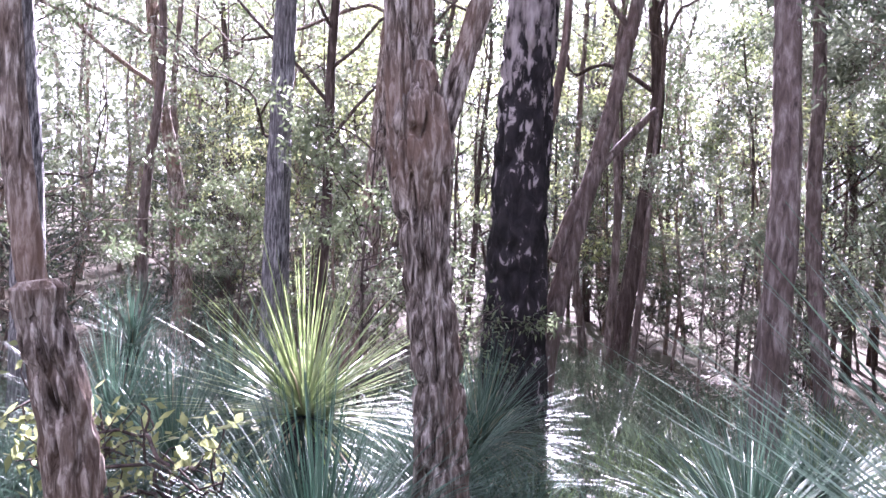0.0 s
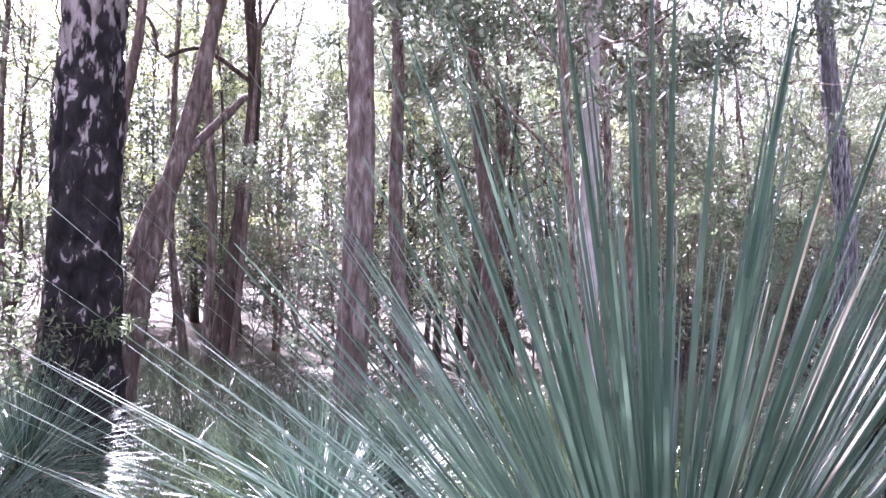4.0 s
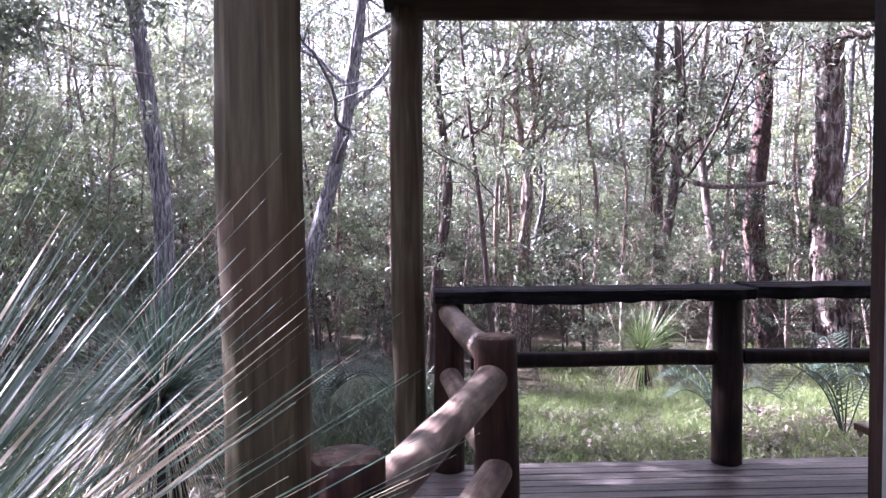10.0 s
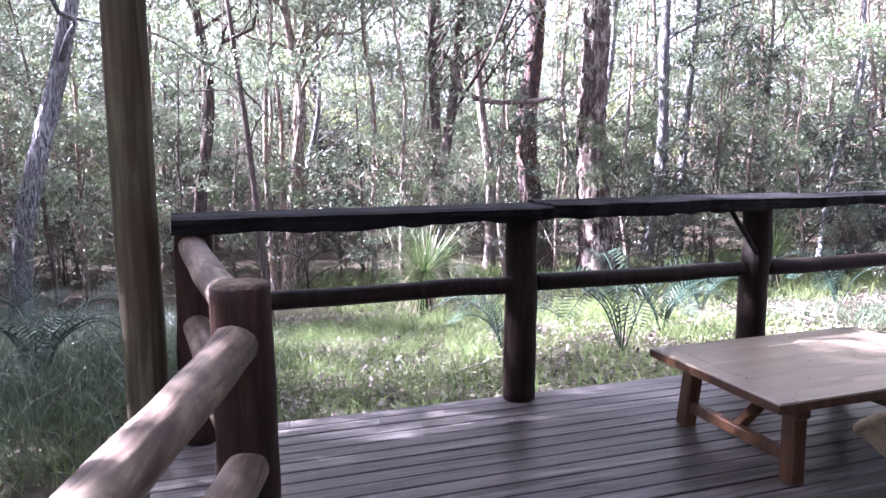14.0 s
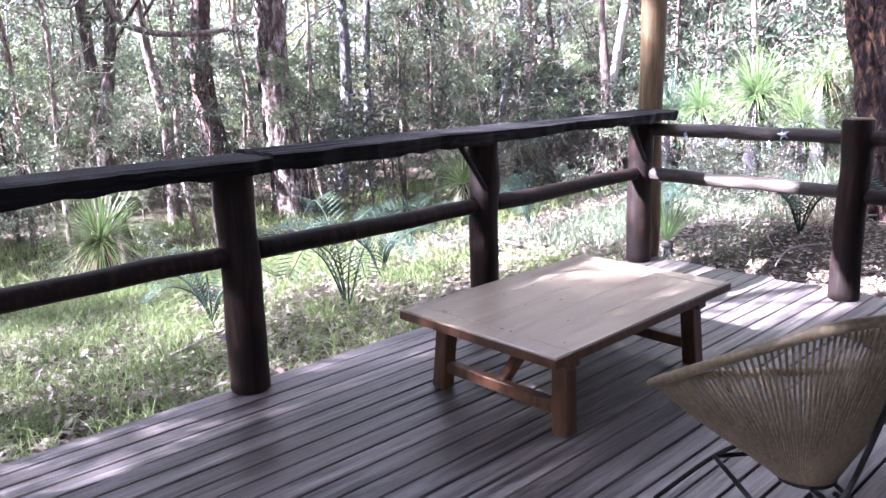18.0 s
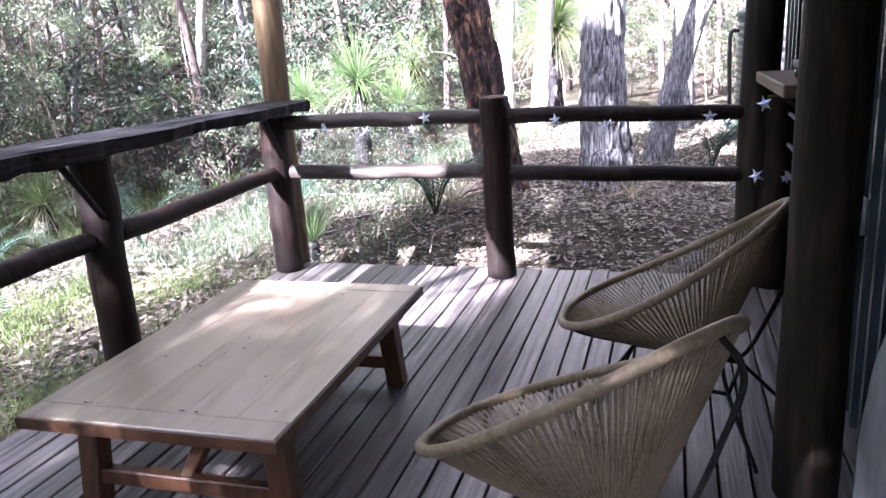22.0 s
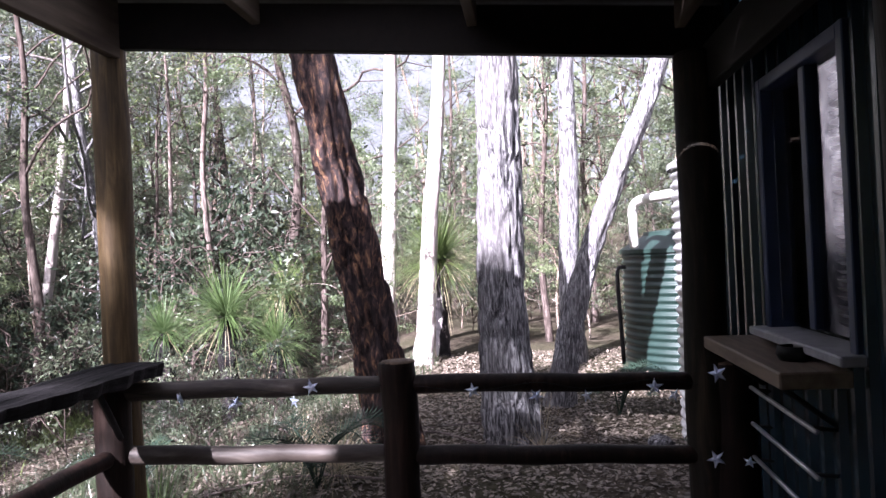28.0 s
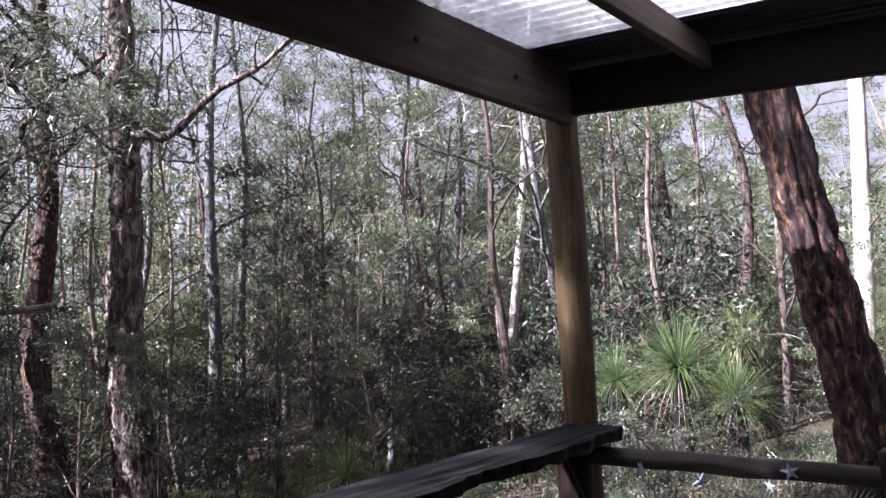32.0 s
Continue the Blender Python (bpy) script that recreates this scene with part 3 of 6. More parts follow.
def build_roof():
    roof = thing("ceiling", 0, 0, 0, "verandah roof of dark beams with clear and steel sheeting", "roof", kind="structure")
    slope = math.degrees(math.atan(0.088))
    part("side_beam", box_mesh("side_beam", 0.05, 4.966, 0.29, "rafter", 0.004, (0.0, -2.342, 2.615), 0.002, 8), roof, "pale sawn timber beam with bolts")
    for y in (-0.35, -1.02, -2.1, -3.3):
        bm = bmesh.new()
        bmesh.ops.create_cone(bm, cap_ends=True, segments=8, radius1=0.013, radius2=0.011, depth=0.012)
        bmesh.ops.rotate(bm, cent=(0, 0, 0), matrix=Matrix.Rotation(radians(90), 3, "Y"), verts=bm.verts)
        bmesh.ops.translate(bm, vec=(0.029, y, 2.60), verts=bm.verts)
        part("bolt", bm_mesh("bolt", bm, "black_metal"), roof)
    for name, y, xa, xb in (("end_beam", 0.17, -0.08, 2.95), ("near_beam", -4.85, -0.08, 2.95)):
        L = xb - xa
        ob = part(name, box_mesh(name, L, 0.055, 0.22, "beam", 0.004, (0, 0, 0), 0.002, 8), roof, "roof beam in a brown darkened for the shade under the roof")
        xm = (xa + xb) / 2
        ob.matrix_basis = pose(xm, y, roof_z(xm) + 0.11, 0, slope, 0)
    for x in (0.72, 1.72, 2.62):
        part("rafter", box_mesh("rafter", 0.045, 4.9, 0.12, "rafter", 0.004, (x, -2.36, roof_z(x) + 0.165), 0.002, 6), roof)
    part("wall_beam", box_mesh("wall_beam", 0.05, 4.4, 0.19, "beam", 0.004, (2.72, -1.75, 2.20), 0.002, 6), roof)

    def sheet(name, ya, yb, mat, lift, xa=-0.32, xb=2.98):
        """Corrugated sheet whose ribs run down the slope."""
        ys = np.linspace(ya, yb, int((yb - ya) / 0.0127))
        xs = np.linspace(xa, xb, 12)
        X, Y = np.meshgrid(xs, ys)
        Z = roof_z(X) + 0.245 + lift + 0.009 * np.sin(Y / 0.0762 * 2 * np.pi)
        v = np.stack([X, Y, Z], -1).reshape(-1, 3)
        idx = np.arange(X.size).reshape(X.shape)
        f = np.stack([idx[:-1, :-1], idx[:-1, 1:], idx[1:, 1:], idx[1:, :-1]], -1).reshape(-1, 4)
        return part(name, mesh_of(name, v, f, mat), roof)

    sheet("clear_sheet", -1.05, -0.18, "roof_clear", 0.0, xb=1.76)
    g = np.random.default_rng(91)
    n = 260
    x, y = 0.02 + 1.65 * g.uniform(0, 1, n) ** 1.6, g.uniform(-0.97, -0.26, n)
    p = np.stack([x, y, roof_z(x) + 0.258], 1)
    w = np.stack([g.normal(size=n), g.normal(size=n), 0 * x], 1)
    tagged(part("roof_leaves", quads("roof_leaves", leaf_cards(p, w, 0.05, 0.007, 92, 0.0, 0.02), "litter"), roof), kind="stuff")
    sheet("steel_sheet", -0.24, 0.42, "roof_steel", 0.012)
    sheet("steel_sheet", -0.978, -0.242, "roof_steel", 0.012, xa=1.70)
    sheet("steel_sheet", -4.98, -0.98, "roof_steel", 0.012)
    return roof


def corrugated(name, ya, yb, za, zb, mat, pitch=0.125, depth=0.022):
    """Ribbed steel sheet in the plane x = 0, ribs upright, standing out towards -x."""
    prof = []
    y = ya
    while y < yb:
        for dy, dx in ((0, 0), (0.045, 0), (0.06, -depth), (0.085, -depth), (0.10, 0)):
            prof.append((min(y + dy * pitch / 0.125, yb), dx))
        y += pitch
    prof.append((yb, 0))
    v, f = [], []
    for yy, dx in prof:
        v += [(dx, yy, za), (dx, yy, zb)]
    n = len(prof)
    for i in range(n - 1):
        f.append([2 * i, 2 * i + 2, 2 * i + 3, 2 * i + 1])
    k = len(v)
    for yy, dx in ((ya, 0), (yb, 0)):
        v += [(0.05, yy, za), (0.05, yy, zb)]
    f += [[k, k + 1, k + 3, k + 2], [0, 1, k + 1, k], [2 * n - 2, k + 2, k + 3, 2 * n - 1]]
    return mesh_of(name, np.array(v, float), f, mat, smooth=False)


WIN = (-1.10, -0.30, 1.12, 2.06)
HOUSE_FAR, HOUSE_NEAR = 0.56, -3.20
CORNER_X, CORNER_Y = 3.28, -4.20


def build_house():
    w = thing("wall_verandah", 0, 0, 0, "blue-green ribbed steel cabin wall along the verandah", "wall", kind="structure")
    ya, yb, za, zb = WIN
    for nm, a, b, c, d in (("sheet", HOUSE_NEAR, ya, -0.15, 2.75), ("sheet", yb, HOUSE_FAR, -0.15, 2.75), ("sheet", ya, yb, -0.15, za), ("sheet", ya, yb, zb, 2.75)):
        part(nm, corrugated(nm, a, b, c, d, "steel_blue"), w, m=pose(WALL_X, 0, 0))
    inner = box_mesh("lining", 0.02, 1, 1, "dark_inside", 0)
    for a, b, c, d in ((HOUSE_NEAR, ya, -0.15, 2.75), (yb, HOUSE_FAR, -0.15, 2.75), (ya, yb, -0.15, za), (ya, yb, zb, 2.75)):
        part("lining", inner, w, m=Matrix.LocRotScale((WALL_X + 0.13, (a + b) / 2, (c + d) / 2), None, (1, b - a, d - c)))
    e = thing("wall_end", 0, 0, 0, "pale grey-green flat panelled end wall of the cabin", "wall", kind="structure")
    part("panel", box_mesh("panel", 3.30, 0.05, 2.9, "panel", 0.002, (CORNER_X + 1.676, CORNER_Y + 0.03, 1.3)), e)
    # dark strip stands in for the shaded side face of the corner
    part("corner_trim", box_mesh("corner_trim", 0.024, 0.05, 2.9, "post", 0.004, (CORNER_X + 0.012, CORNER_Y + 0.028, 1.3)), e)
    part("return_panel", box_mesh("return_panel", 0.05, CORNER_Y * -1 + HOUSE_NEAR - 0.06, 2.9, "panel", 0.002, (CORNER_X + 0.03, (HOUSE_NEAR + CORNER_Y) / 2 + 0.03, 1.3)), e)
    part("return_panel", box_mesh("return_panel", CORNER_X - WALL_X + 0.05, 0.05, 2.9, "panel", 0.002, ((CORNER_X + WALL_X) / 2 + 0.03, HOUSE_NEAR - 0.026, 1.3)), e)
    f = thing("wall_far", 0, 0, 0, "ribbed steel far end wall of the cabin", "wall", kind="structure")
    part("sheet", corrugated("sheet", 0, 3.6, -0.15, 2.75, "steel_blue"), f, m=pose(WALL_X, HOUSE_FAR, 0, 0, 0, -90))
    part("corner_trim", box_mesh("corner_trim", 0.05, 0.05, 2.9, "sill_white", 0.004, (WALL_X + 0.01, HOUSE_FAR + 0.01, 1.3)), f)
    b = thing("wall_back", 0, 0, 0, "plain ribbed steel back wall of the cabin", "wall", kind="structure")
    part("sheet", corrugated("sheet", CORNER_Y, HOUSE_FAR, -0.15, 2.75, "steel_blue"), b, m=pose(WALL_X + 3.6, 0, 0) @ Matrix.Scale(-1, 4, (1, 0, 0)))
    r = thing("roof_cabin", 0, 0, 0, "plain steel cabin roof", "roof", kind="structure")
    part("sheet", box_mesh("sheet", 3.7, 4.8, 0.05, "roof_steel", 0.004, (WALL_X + 1.85, -1.75, 2.79)), r)
    tagged(new("floor_cabin", box_mesh("floor_cabin", 3.4, 4.2, 0.04, "dark_inside", 0, (WALL_X + 1.85, -1.6, 0.0))), "plain dark cabin floor", "floor", kind="structure")
    # window
    win = thing("window_1", WALL_X, 0, 0, "blue-framed sliding window with a blind behind the glass", "window", kind="structure")
    t = 0.045
    for nm, cx, cy, cz, sx, sy, sz in (("jamb", 0.02, yb - t / 2, (za + zb) / 2, 0.11, t, zb - za), ("jamb", 0.02, ya + t / 2, (za + zb) / 2, 0.11, t, zb - za),
                                       ("head", 0.02, (ya + yb) / 2, zb - t / 2, 0.108, yb - ya - 2 * t, t), ("mullion", 0.01, -0.72, (za + zb) / 2, 0.05, 0.05, zb - za - 2 * t)):
        part(nm, box_mesh(nm, sx, sy, sz, "frame_blue", 0.004, (cx, cy, cz)), win)
    part("window_sill", box_mesh("window_sill", 0.16, yb - ya + 0.06, 0.03, "sill_white", 0.005, (-0.01, (ya + yb) / 2, za + 0.0)), win, "pale metal window sill")
    for c in ((ya + t - 0.72 - 0.025) / 2, (yb - t - 0.72 + 0.025) / 2):
        g = part("pane", box_mesh("pane", 0.006, 0.34, zb - za - 2 * t, "glass", 0, (0.012, c, (za + zb) / 2)), win)
    for k in range(30):
        part("slat", BLIND, win, m=pose(0.075, -0.90, za + 0.06 + k * 0.028, 0, 35, 0))
    return w


BLIND = box_mesh("slat", 0.022, 0.34, 0.0015, "sill_white", 0)


def sawn_disc(name, r, seed):
    """A cut round of timber, slightly domed and out of true, in the plane z = 0."""
    g = random.Random(seed)
    n = 20
    rim = [r * (1 + 0.04 * g.uniform(-1, 1)) for _ in range(n)]
    v = [(0, 0, 0.005)]
    for k, z in ((0.55, 0.0045), (0.96, 0.003), (1.0, -0.004)):
        v += [(k * rim[i] * math.cos(i * 2 * math.pi / n), k * rim[i] * math.sin(i * 2 * math.pi / n), z) for i in range(n)]
    f = [[0, 1 + i, 1 + (i + 1) % n] for i in range(n)]
    for a in (1, 1 + n):
        f += [[a + i, a + n + i, a + n + (i + 1) % n, a + (i + 1) % n] for i in range(n)]
    return mesh_of(name, np.array(v), f, "sawn")


def round_post(name, x, y, h, r, mat, label, seed, base=0.0, lean=(0, 0), top_r=None):
    ob = new(name, log_mesh(name, h, r, top_r or r * 0.96, mat, seed, "z", 22))
    ob.matrix_basis = pose(x, y, base, lean[0], lean[1], seed * 37)
    return tagged(ob, label, "post")


def build_posts():
    red = "dark red-brown stained round timber railing post"
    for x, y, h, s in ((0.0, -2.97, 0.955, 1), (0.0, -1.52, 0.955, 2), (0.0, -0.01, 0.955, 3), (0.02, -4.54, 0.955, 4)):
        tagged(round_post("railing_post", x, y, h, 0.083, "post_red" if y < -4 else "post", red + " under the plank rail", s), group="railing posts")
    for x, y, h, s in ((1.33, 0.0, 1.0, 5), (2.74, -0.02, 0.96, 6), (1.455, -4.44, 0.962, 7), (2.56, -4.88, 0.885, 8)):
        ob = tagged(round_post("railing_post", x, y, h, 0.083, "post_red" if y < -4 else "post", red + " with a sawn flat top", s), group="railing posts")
        part("sawn_top", sawn_disc("sawn_top", 0.074, s), ob, "pale sawn end grain", pose(0, 0, h + 0.001))
    grey = "tall weathered round verandah roof post"
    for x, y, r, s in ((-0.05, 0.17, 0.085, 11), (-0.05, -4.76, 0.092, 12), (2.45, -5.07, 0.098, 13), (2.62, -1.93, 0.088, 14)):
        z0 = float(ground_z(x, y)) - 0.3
        tagged(round_post("roof_post", x, y, roof_z(x) - z0 + 0.02, r, "post_grey" if y < -4 else "post_sunlit" if y > 0 else "post_shaded", "round verandah roof post in sunlit honey-brown" if y > 0 else grey, s, z0), group="roof posts")
    tagged(round_post("roof_post", 2.655, 0.03, 2.27 + 0.4, 0.092, "post_shaded", grey + " with a rounded banded top", 15, -0.4), group="roof posts")


def between(name, a, b, r0, r1, mat, seed, label, category, group):
    a, b = Vector(a), Vector(b)
    d = b - a
    ob = new(name, log_mesh(name, d.length, r0, r1, mat, seed, "x"))
    q = d.to_track_quat("X", "Z")
    ob.matrix_basis = Matrix.LocRotScale((a + b) / 2, q, None)
    if mat == "log":
        for side, r in ((-1, r0), (1, r1)):
            part("sawn_end", sawn_disc("sawn_end", r * 0.86, seed), ob, "pale sawn log end", pose(side * (d.length / 2 + 0.001), 0, 0, 0, 90 * side, 0))
    return tagged(ob, label, category, group)


def build_rails():
    lab = "round log rail, worn and pale along its top"
    for a, b, s in (((0.05, 0.0, 0.90), (1.27, 0.0, 0.90), 21), ((1.39, 0.0, 0.90), (2.66, 0.0, 0.885), 22),
                    ((0.05, 0.0, 0.60), (1.27, 0.0, 0.60), 23), ((1.39, 0.0, 0.59), (2.66, 0.0, 0.575), 24)):
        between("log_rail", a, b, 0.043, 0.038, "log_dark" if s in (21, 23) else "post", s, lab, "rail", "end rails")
    for a, b, s in (((0.02, -4.545, 0.87), (1.45, -4.44, 0.865), 25), ((0.02, -4.545, 0.53), (1.45, -4.44, 0.50), 26),
                    ((1.44, -4.43, 0.825), (2.58, -4.88, 0.735), 27), ((1.50, -4.44, 0.49), (2.58, -4.88, 0.36), 28)):
        between("log_rail", a, b, 0.058, 0.055, "log", s, "thick peeled log rail, pinkish brown and knotty", "rail", "entry rails")
    for ya, yb, s in ((-4.42, -3.05, 31), (-2.89, -1.60, 32), (-1.44, -0.08, 33)):
        between("pole_rail", (0, ya, 0.60), (0, yb, 0.605), 0.045, 0.042, "post", s, "dark stained lower pole rail", "rail", "side rails")


def live_plank(name, ya, yb, z, seed, label):
    """A thick slab with a wandering edge and split grain."""
    n = 130
    ys = np.linspace(ya, yb, n)
    e1 = 0.19 + 0.06 * (lattice(ys * 2.2 + 9, ys * 0, seed) - 0.5) + 0.045 * (lattice(ys * 7, ys * 0 + 4, seed) - 0.5) + 0.02 * (lattice(ys * 19, ys * 0 + 4, seed) - 0.5)
    e0 = -0.11 + 0.03 * (lattice(ys * 1.6 + 4, ys * 0, seed + 3) - 0.5) + 0.015 * (lattice(ys * 8, ys * 0, seed + 3) - 0.5)
    th = 0.066 + 0.032 * (lattice(ys * 1.3, ys * 0 + 2, seed + 6) - 0.5) + 0.016 * (lattice(ys * 12, ys * 0 + 2, seed + 6) - 0.5)
    v, f = [], []
    m = 14
    for i, y in enumerate(ys):
        for j in range(m):
            t = j / (m - 1)
            x = e0[i] + (e1[i] - e0[i]) * t
            crack = -0.020 * max(0.0, float(lattice(np.array(j * 1.1), np.array(y * 1.2), seed + 11)) - 0.62) / 0.38
            v.append((x, y, z + crack - (0.006 if j in (0, m - 1) else 0)))
        for j in range(m):
            t = 1 - j / (m - 1)
            x = e0[i] + 0.012 + (e1[i] - e0[i] - 0.024) * t
            v.append((x, y, z - th[i]))
    k = 2 * m
    for i in range(n - 1):
        for j in range(k):
            f.append([i * k + j, i * k + (j + 1) % k, (i + 1) * k + (j + 1) % k, (i + 1) * k + j])
    f += [list(range(k))[::-1], [(n - 1) * k + j for j in range(k)]]
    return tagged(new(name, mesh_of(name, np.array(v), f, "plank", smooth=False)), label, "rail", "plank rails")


def build_planks():
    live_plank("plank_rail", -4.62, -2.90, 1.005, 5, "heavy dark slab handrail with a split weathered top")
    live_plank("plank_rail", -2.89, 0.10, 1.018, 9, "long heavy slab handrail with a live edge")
    for y in (-1.52, -0.01):
        b = thing("rail_bracket", 0.0, y, 0, "black steel brace under the slab handrail", "bracket", "rail brackets")
        part("strut", tube_mesh("strut", [(0.06, -0.05, 0.70), (0.075, -0.16, 0.83), (0.085, -0.26, 0.948)], [0.014] * 3, "black_metal", seg=8), b)
        part("plate", box_mesh("plate", 0.03, 0.06, 0.006, "black_metal", 0.002, (0.085, -0.26, 0.950)), b)


def build_table():
    t = thing("coffee_table", 0.895, -1.91, 0, "low honey-brown timber coffee table with splayed braced legs", "table", rz=0.6)
    W, D, H = 0.80, 1.24, 0.362
    nb = 5
    bw = W / nb
    for k in range(nb):
        part("top_board", box_mesh("top_board", bw - 0.0005, D - 0.18, 0.04, "table", 0.0009, (-W / 2 + bw * (k + 0.5), 0, H - 0.02), 0.0006, 8), t)
    for s in (-1, 1):
        part("breadboard_end", box_mesh("breadboard_end", W, 0.088, 0.042, "table", 0.004, (0, s * (D / 2 - 0.045), H - 0.0205), 0.001, 6), t)
    for s in (-1, 1):
        y = s * (D / 2 - 0.16)
        part("cross_beam", box_mesh("cross_beam", W - 0.08, 0.07, 0.055, "table_leg", 0.005, (0, y, H - 0.069)), t)
        for q in (-1, 1):
            leg = box_mesh("leg", 0.068, 0.068, 0.27, "table_leg", 0.005, (0, 0, 0))
            part("leg", leg, t, m=pose(q * (W / 2 - 0.085), y - s * 0.0, 0.133, s * 3, -q * 4, 0))
        part("stretcher", box_mesh("stretcher", W - 0.20, 0.042, 0.05, "table_leg", 0.005, (0, y, 0.095)), t)
        L = 0.36
        br = part("brace", box_mesh("brace", 0.045, L, 0.04, "table_leg", 0.004), t)
        br.matrix_basis = pose(0, y - s * 0.14, 0.205, -s * 37, 0, 0)
    for q in (-1, 1):
        part("edge_strip", box_mesh("edge_strip", 0.006, D, 0.034, "table_leg", 0.001, (q * (W / 2 + 0.002), 0, H - 0.0225)), t, "darker reddish-brown board edge")
        part("edge_strip", box_mesh("edge_strip", W + 0.01, 0.006, 0.034, "table_leg", 0.001, (0, q * (D / 2 + 0.003), H - 0.0225)), t, "darker reddish-brown board edge")
    bm = bmesh.new()
    r = random.Random(4)
    for _ in range(46):
        bmesh.ops.create_circle(bm, cap_ends=True, segments=7, radius=r.uniform(0.002, 0.0055),
                                matrix=Matrix.Translation((r.uniform(-0.36, 0.36), r.choice((-0.52, 0.47, r.uniform(-0.5, 0.5), 0.0)), H + 0.0012)))
    tagged(part("nail_holes", bm_mesh("nail_holes", bm, "black_metal"), t, "dark nail heads"), kind="stuff")
    return t


def build_chair(x, y, rz, label):
    """A string chair: an egg-shaped padded rim, cords drawn to a small ring, a bent rod frame. It faces -x before it is turned."""
    c = thing("string_chair", x, y, 0, label, "chair", "string chairs", rz=rz)
    n = 96
    a = np.arange(n) / n * 2 * np.pi
    tilt = math.radians(30.6)
    maj, mnr = 0.405, 0.34
    lx = maj * np.cos(a)
    ly = mnr * np.sin(a) * (1 - 0.16 * np.cos(a))
    rim = np.stack([lx * math.cos(tilt), ly, 0.535 + lx * math.sin(tilt) + 0.05 * (lx / maj) ** 2 - 0.02], 1)
    ring = np.vstack([rim, rim[:1], rim[1:2]])
    v, f = tube(ring, [0.0145] * len(ring), seg=10, cap=False)
    part("rim", mesh_of("rim", v, f, "cord"), c, "rim wound with beige cord")
    apex = np.array([0.09, 0.0, 0.265])
    m = 140
    b = np.arange(m) / m * 2 * np.pi
    for k in range(m):
        i = b[k] / (2 * np.pi) * n
        p0 = rim[int(i) % n] * (1 - i % 1) + rim[(int(i) + 1) % n] * (i % 1)
        e = apex + np.array([0.075 * math.cos(b[k]), 0.075 * math.sin(b[k]), 0.0])
        mid = (p0 + e) / 2 + np.array([0, 0, -0.012])
        part("cord", tube_mesh("cord", spline([p0, mid, e], 5), [0.0039] * 5, "cord", seg=5, cap=False), c)
    rg = np.array([[apex[0] + 0.075 * math.cos(q), 0.075 * math.sin(q), apex[2]] for q in np.linspace(0, 2 * np.pi, 25)])
    part("base_ring", tube_mesh("base_ring", rg, [0.008] * 25, "black_metal", seg=8), c)
    front, back = rim[n // 2], rim[0]

    def rod(name, pts, r=0.007, k=16):
        part(name, tube_mesh(name, spline(pts, k), [r] * k, "black_metal", seg=8), c)

    rod("spine_rod", [front + (0.005, 0, -0.018), front + (0.0, 0, -0.075), front + (0.08, 0, -0.10), (0.02, 0, 0.245), (0.17, 0, 0.245), (0.26, 0, 0.29), back + (0.035, 0, -0.16), back + (0.05, 0, -0.06), back + (0.0, 0, -0.01)], k=40)
    for s in (-1, 1):
        rod("leg", [(-0.10, s * 0.03, 0.265), (-0.15, s * 0.13, 0.19), (-0.24, s * 0.27, 0.008)])
        rod("leg", [(0.18, s * 0.03, 0.255), (0.22, s * 0.13, 0.18), (0.33, s * 0.27, 0.008)])
        rod("side_stretcher", [(-0.15, s * 0.13, 0.19), (0.22, s * 0.13, 0.18)], 0.007, 6)
    rod("cross_rod", [(-0.15, -0.13, 0.19), (-0.15, 0.13, 0.19)], 0.007, 6)
    rod("cross_rod", [(0.22, -0.13, 0.18), (0.22, 0.13, 0.18)], 0.007, 6)
    return c


def star_mesh():
    bm = bmesh.new()
    for s in (1, -1):
        c = bm.verts.new((0, -0.011 * s, 0))
        ring = [bm.verts.new(((0.043 if k % 2 == 0 else 0.017) * math.sin(k * math.pi / 5), 0, (0.043 if k % 2 == 0 else 0.017) * math.cos(k * math.pi / 5))) for k in range(10)]
        for k in range(10):
            fs = (c, ring[k], ring[(k + 1) % 10])
            bm.faces.new(fs if s > 0 else fs[::-1])
    bmesh.ops.remove_doubles(bm, verts=bm.verts, dist=1e-5)
    return bm_mesh("star", bm, "star")


def build_stars():
    me = star_mesh()
    r = random.Random(2)
    g = "star garland"
    for x, z, sc in ((0.345, 0.865, 1.0), (0.60, 0.84, 0.9), (0.95, 0.905, 0.85), (0.87, 0.845, 0.7), (1.66, 0.875, 0.8), (1.93, 0.845, 0.8), (2.14, 0.84, 0.7), (2.42, 0.87, 0.9),
                     (2.50, 0.835, 0.7), (2.66, 0.93, 1.0), (2.64, 0.585, 0.9), (2.77, 0.57, 0.7)):
        s = new("star_ornament", me)
        s.matrix_basis = Matrix.LocRotScale((x, -0.118 if x > 2.63 else -0.052, z), Euler((r.uniform(-0.3, 0.3), r.uniform(-0.6, 0.6), r.uniform(-0.7, 0.7))), (sc,) * 3)
        tagged(s, "small silver-blue star ornament hanging on the railing", "ornament", g)
    xs = [0.06, 0.345, 0.6, 0.95, 1.27]
    w1 = spline([(x, -0.046, 0.905 - 0.03 * (i % 2)) for i, x in enumerate(xs)], 40)
    w2 = spline([(x, -0.046, 0.90 - 0.03 * (i % 2)) for i, x in enumerate((1.40, 1.66, 1.93, 2.14, 2.42, 2.62))], 40)
    for w in (w1, w2):
        tagged(new("garland_wire", tube_mesh("garland_wire", w, [0.0018] * 40, "black_metal", seg=5)), "thin dark wire of the star garland", "wire", g)


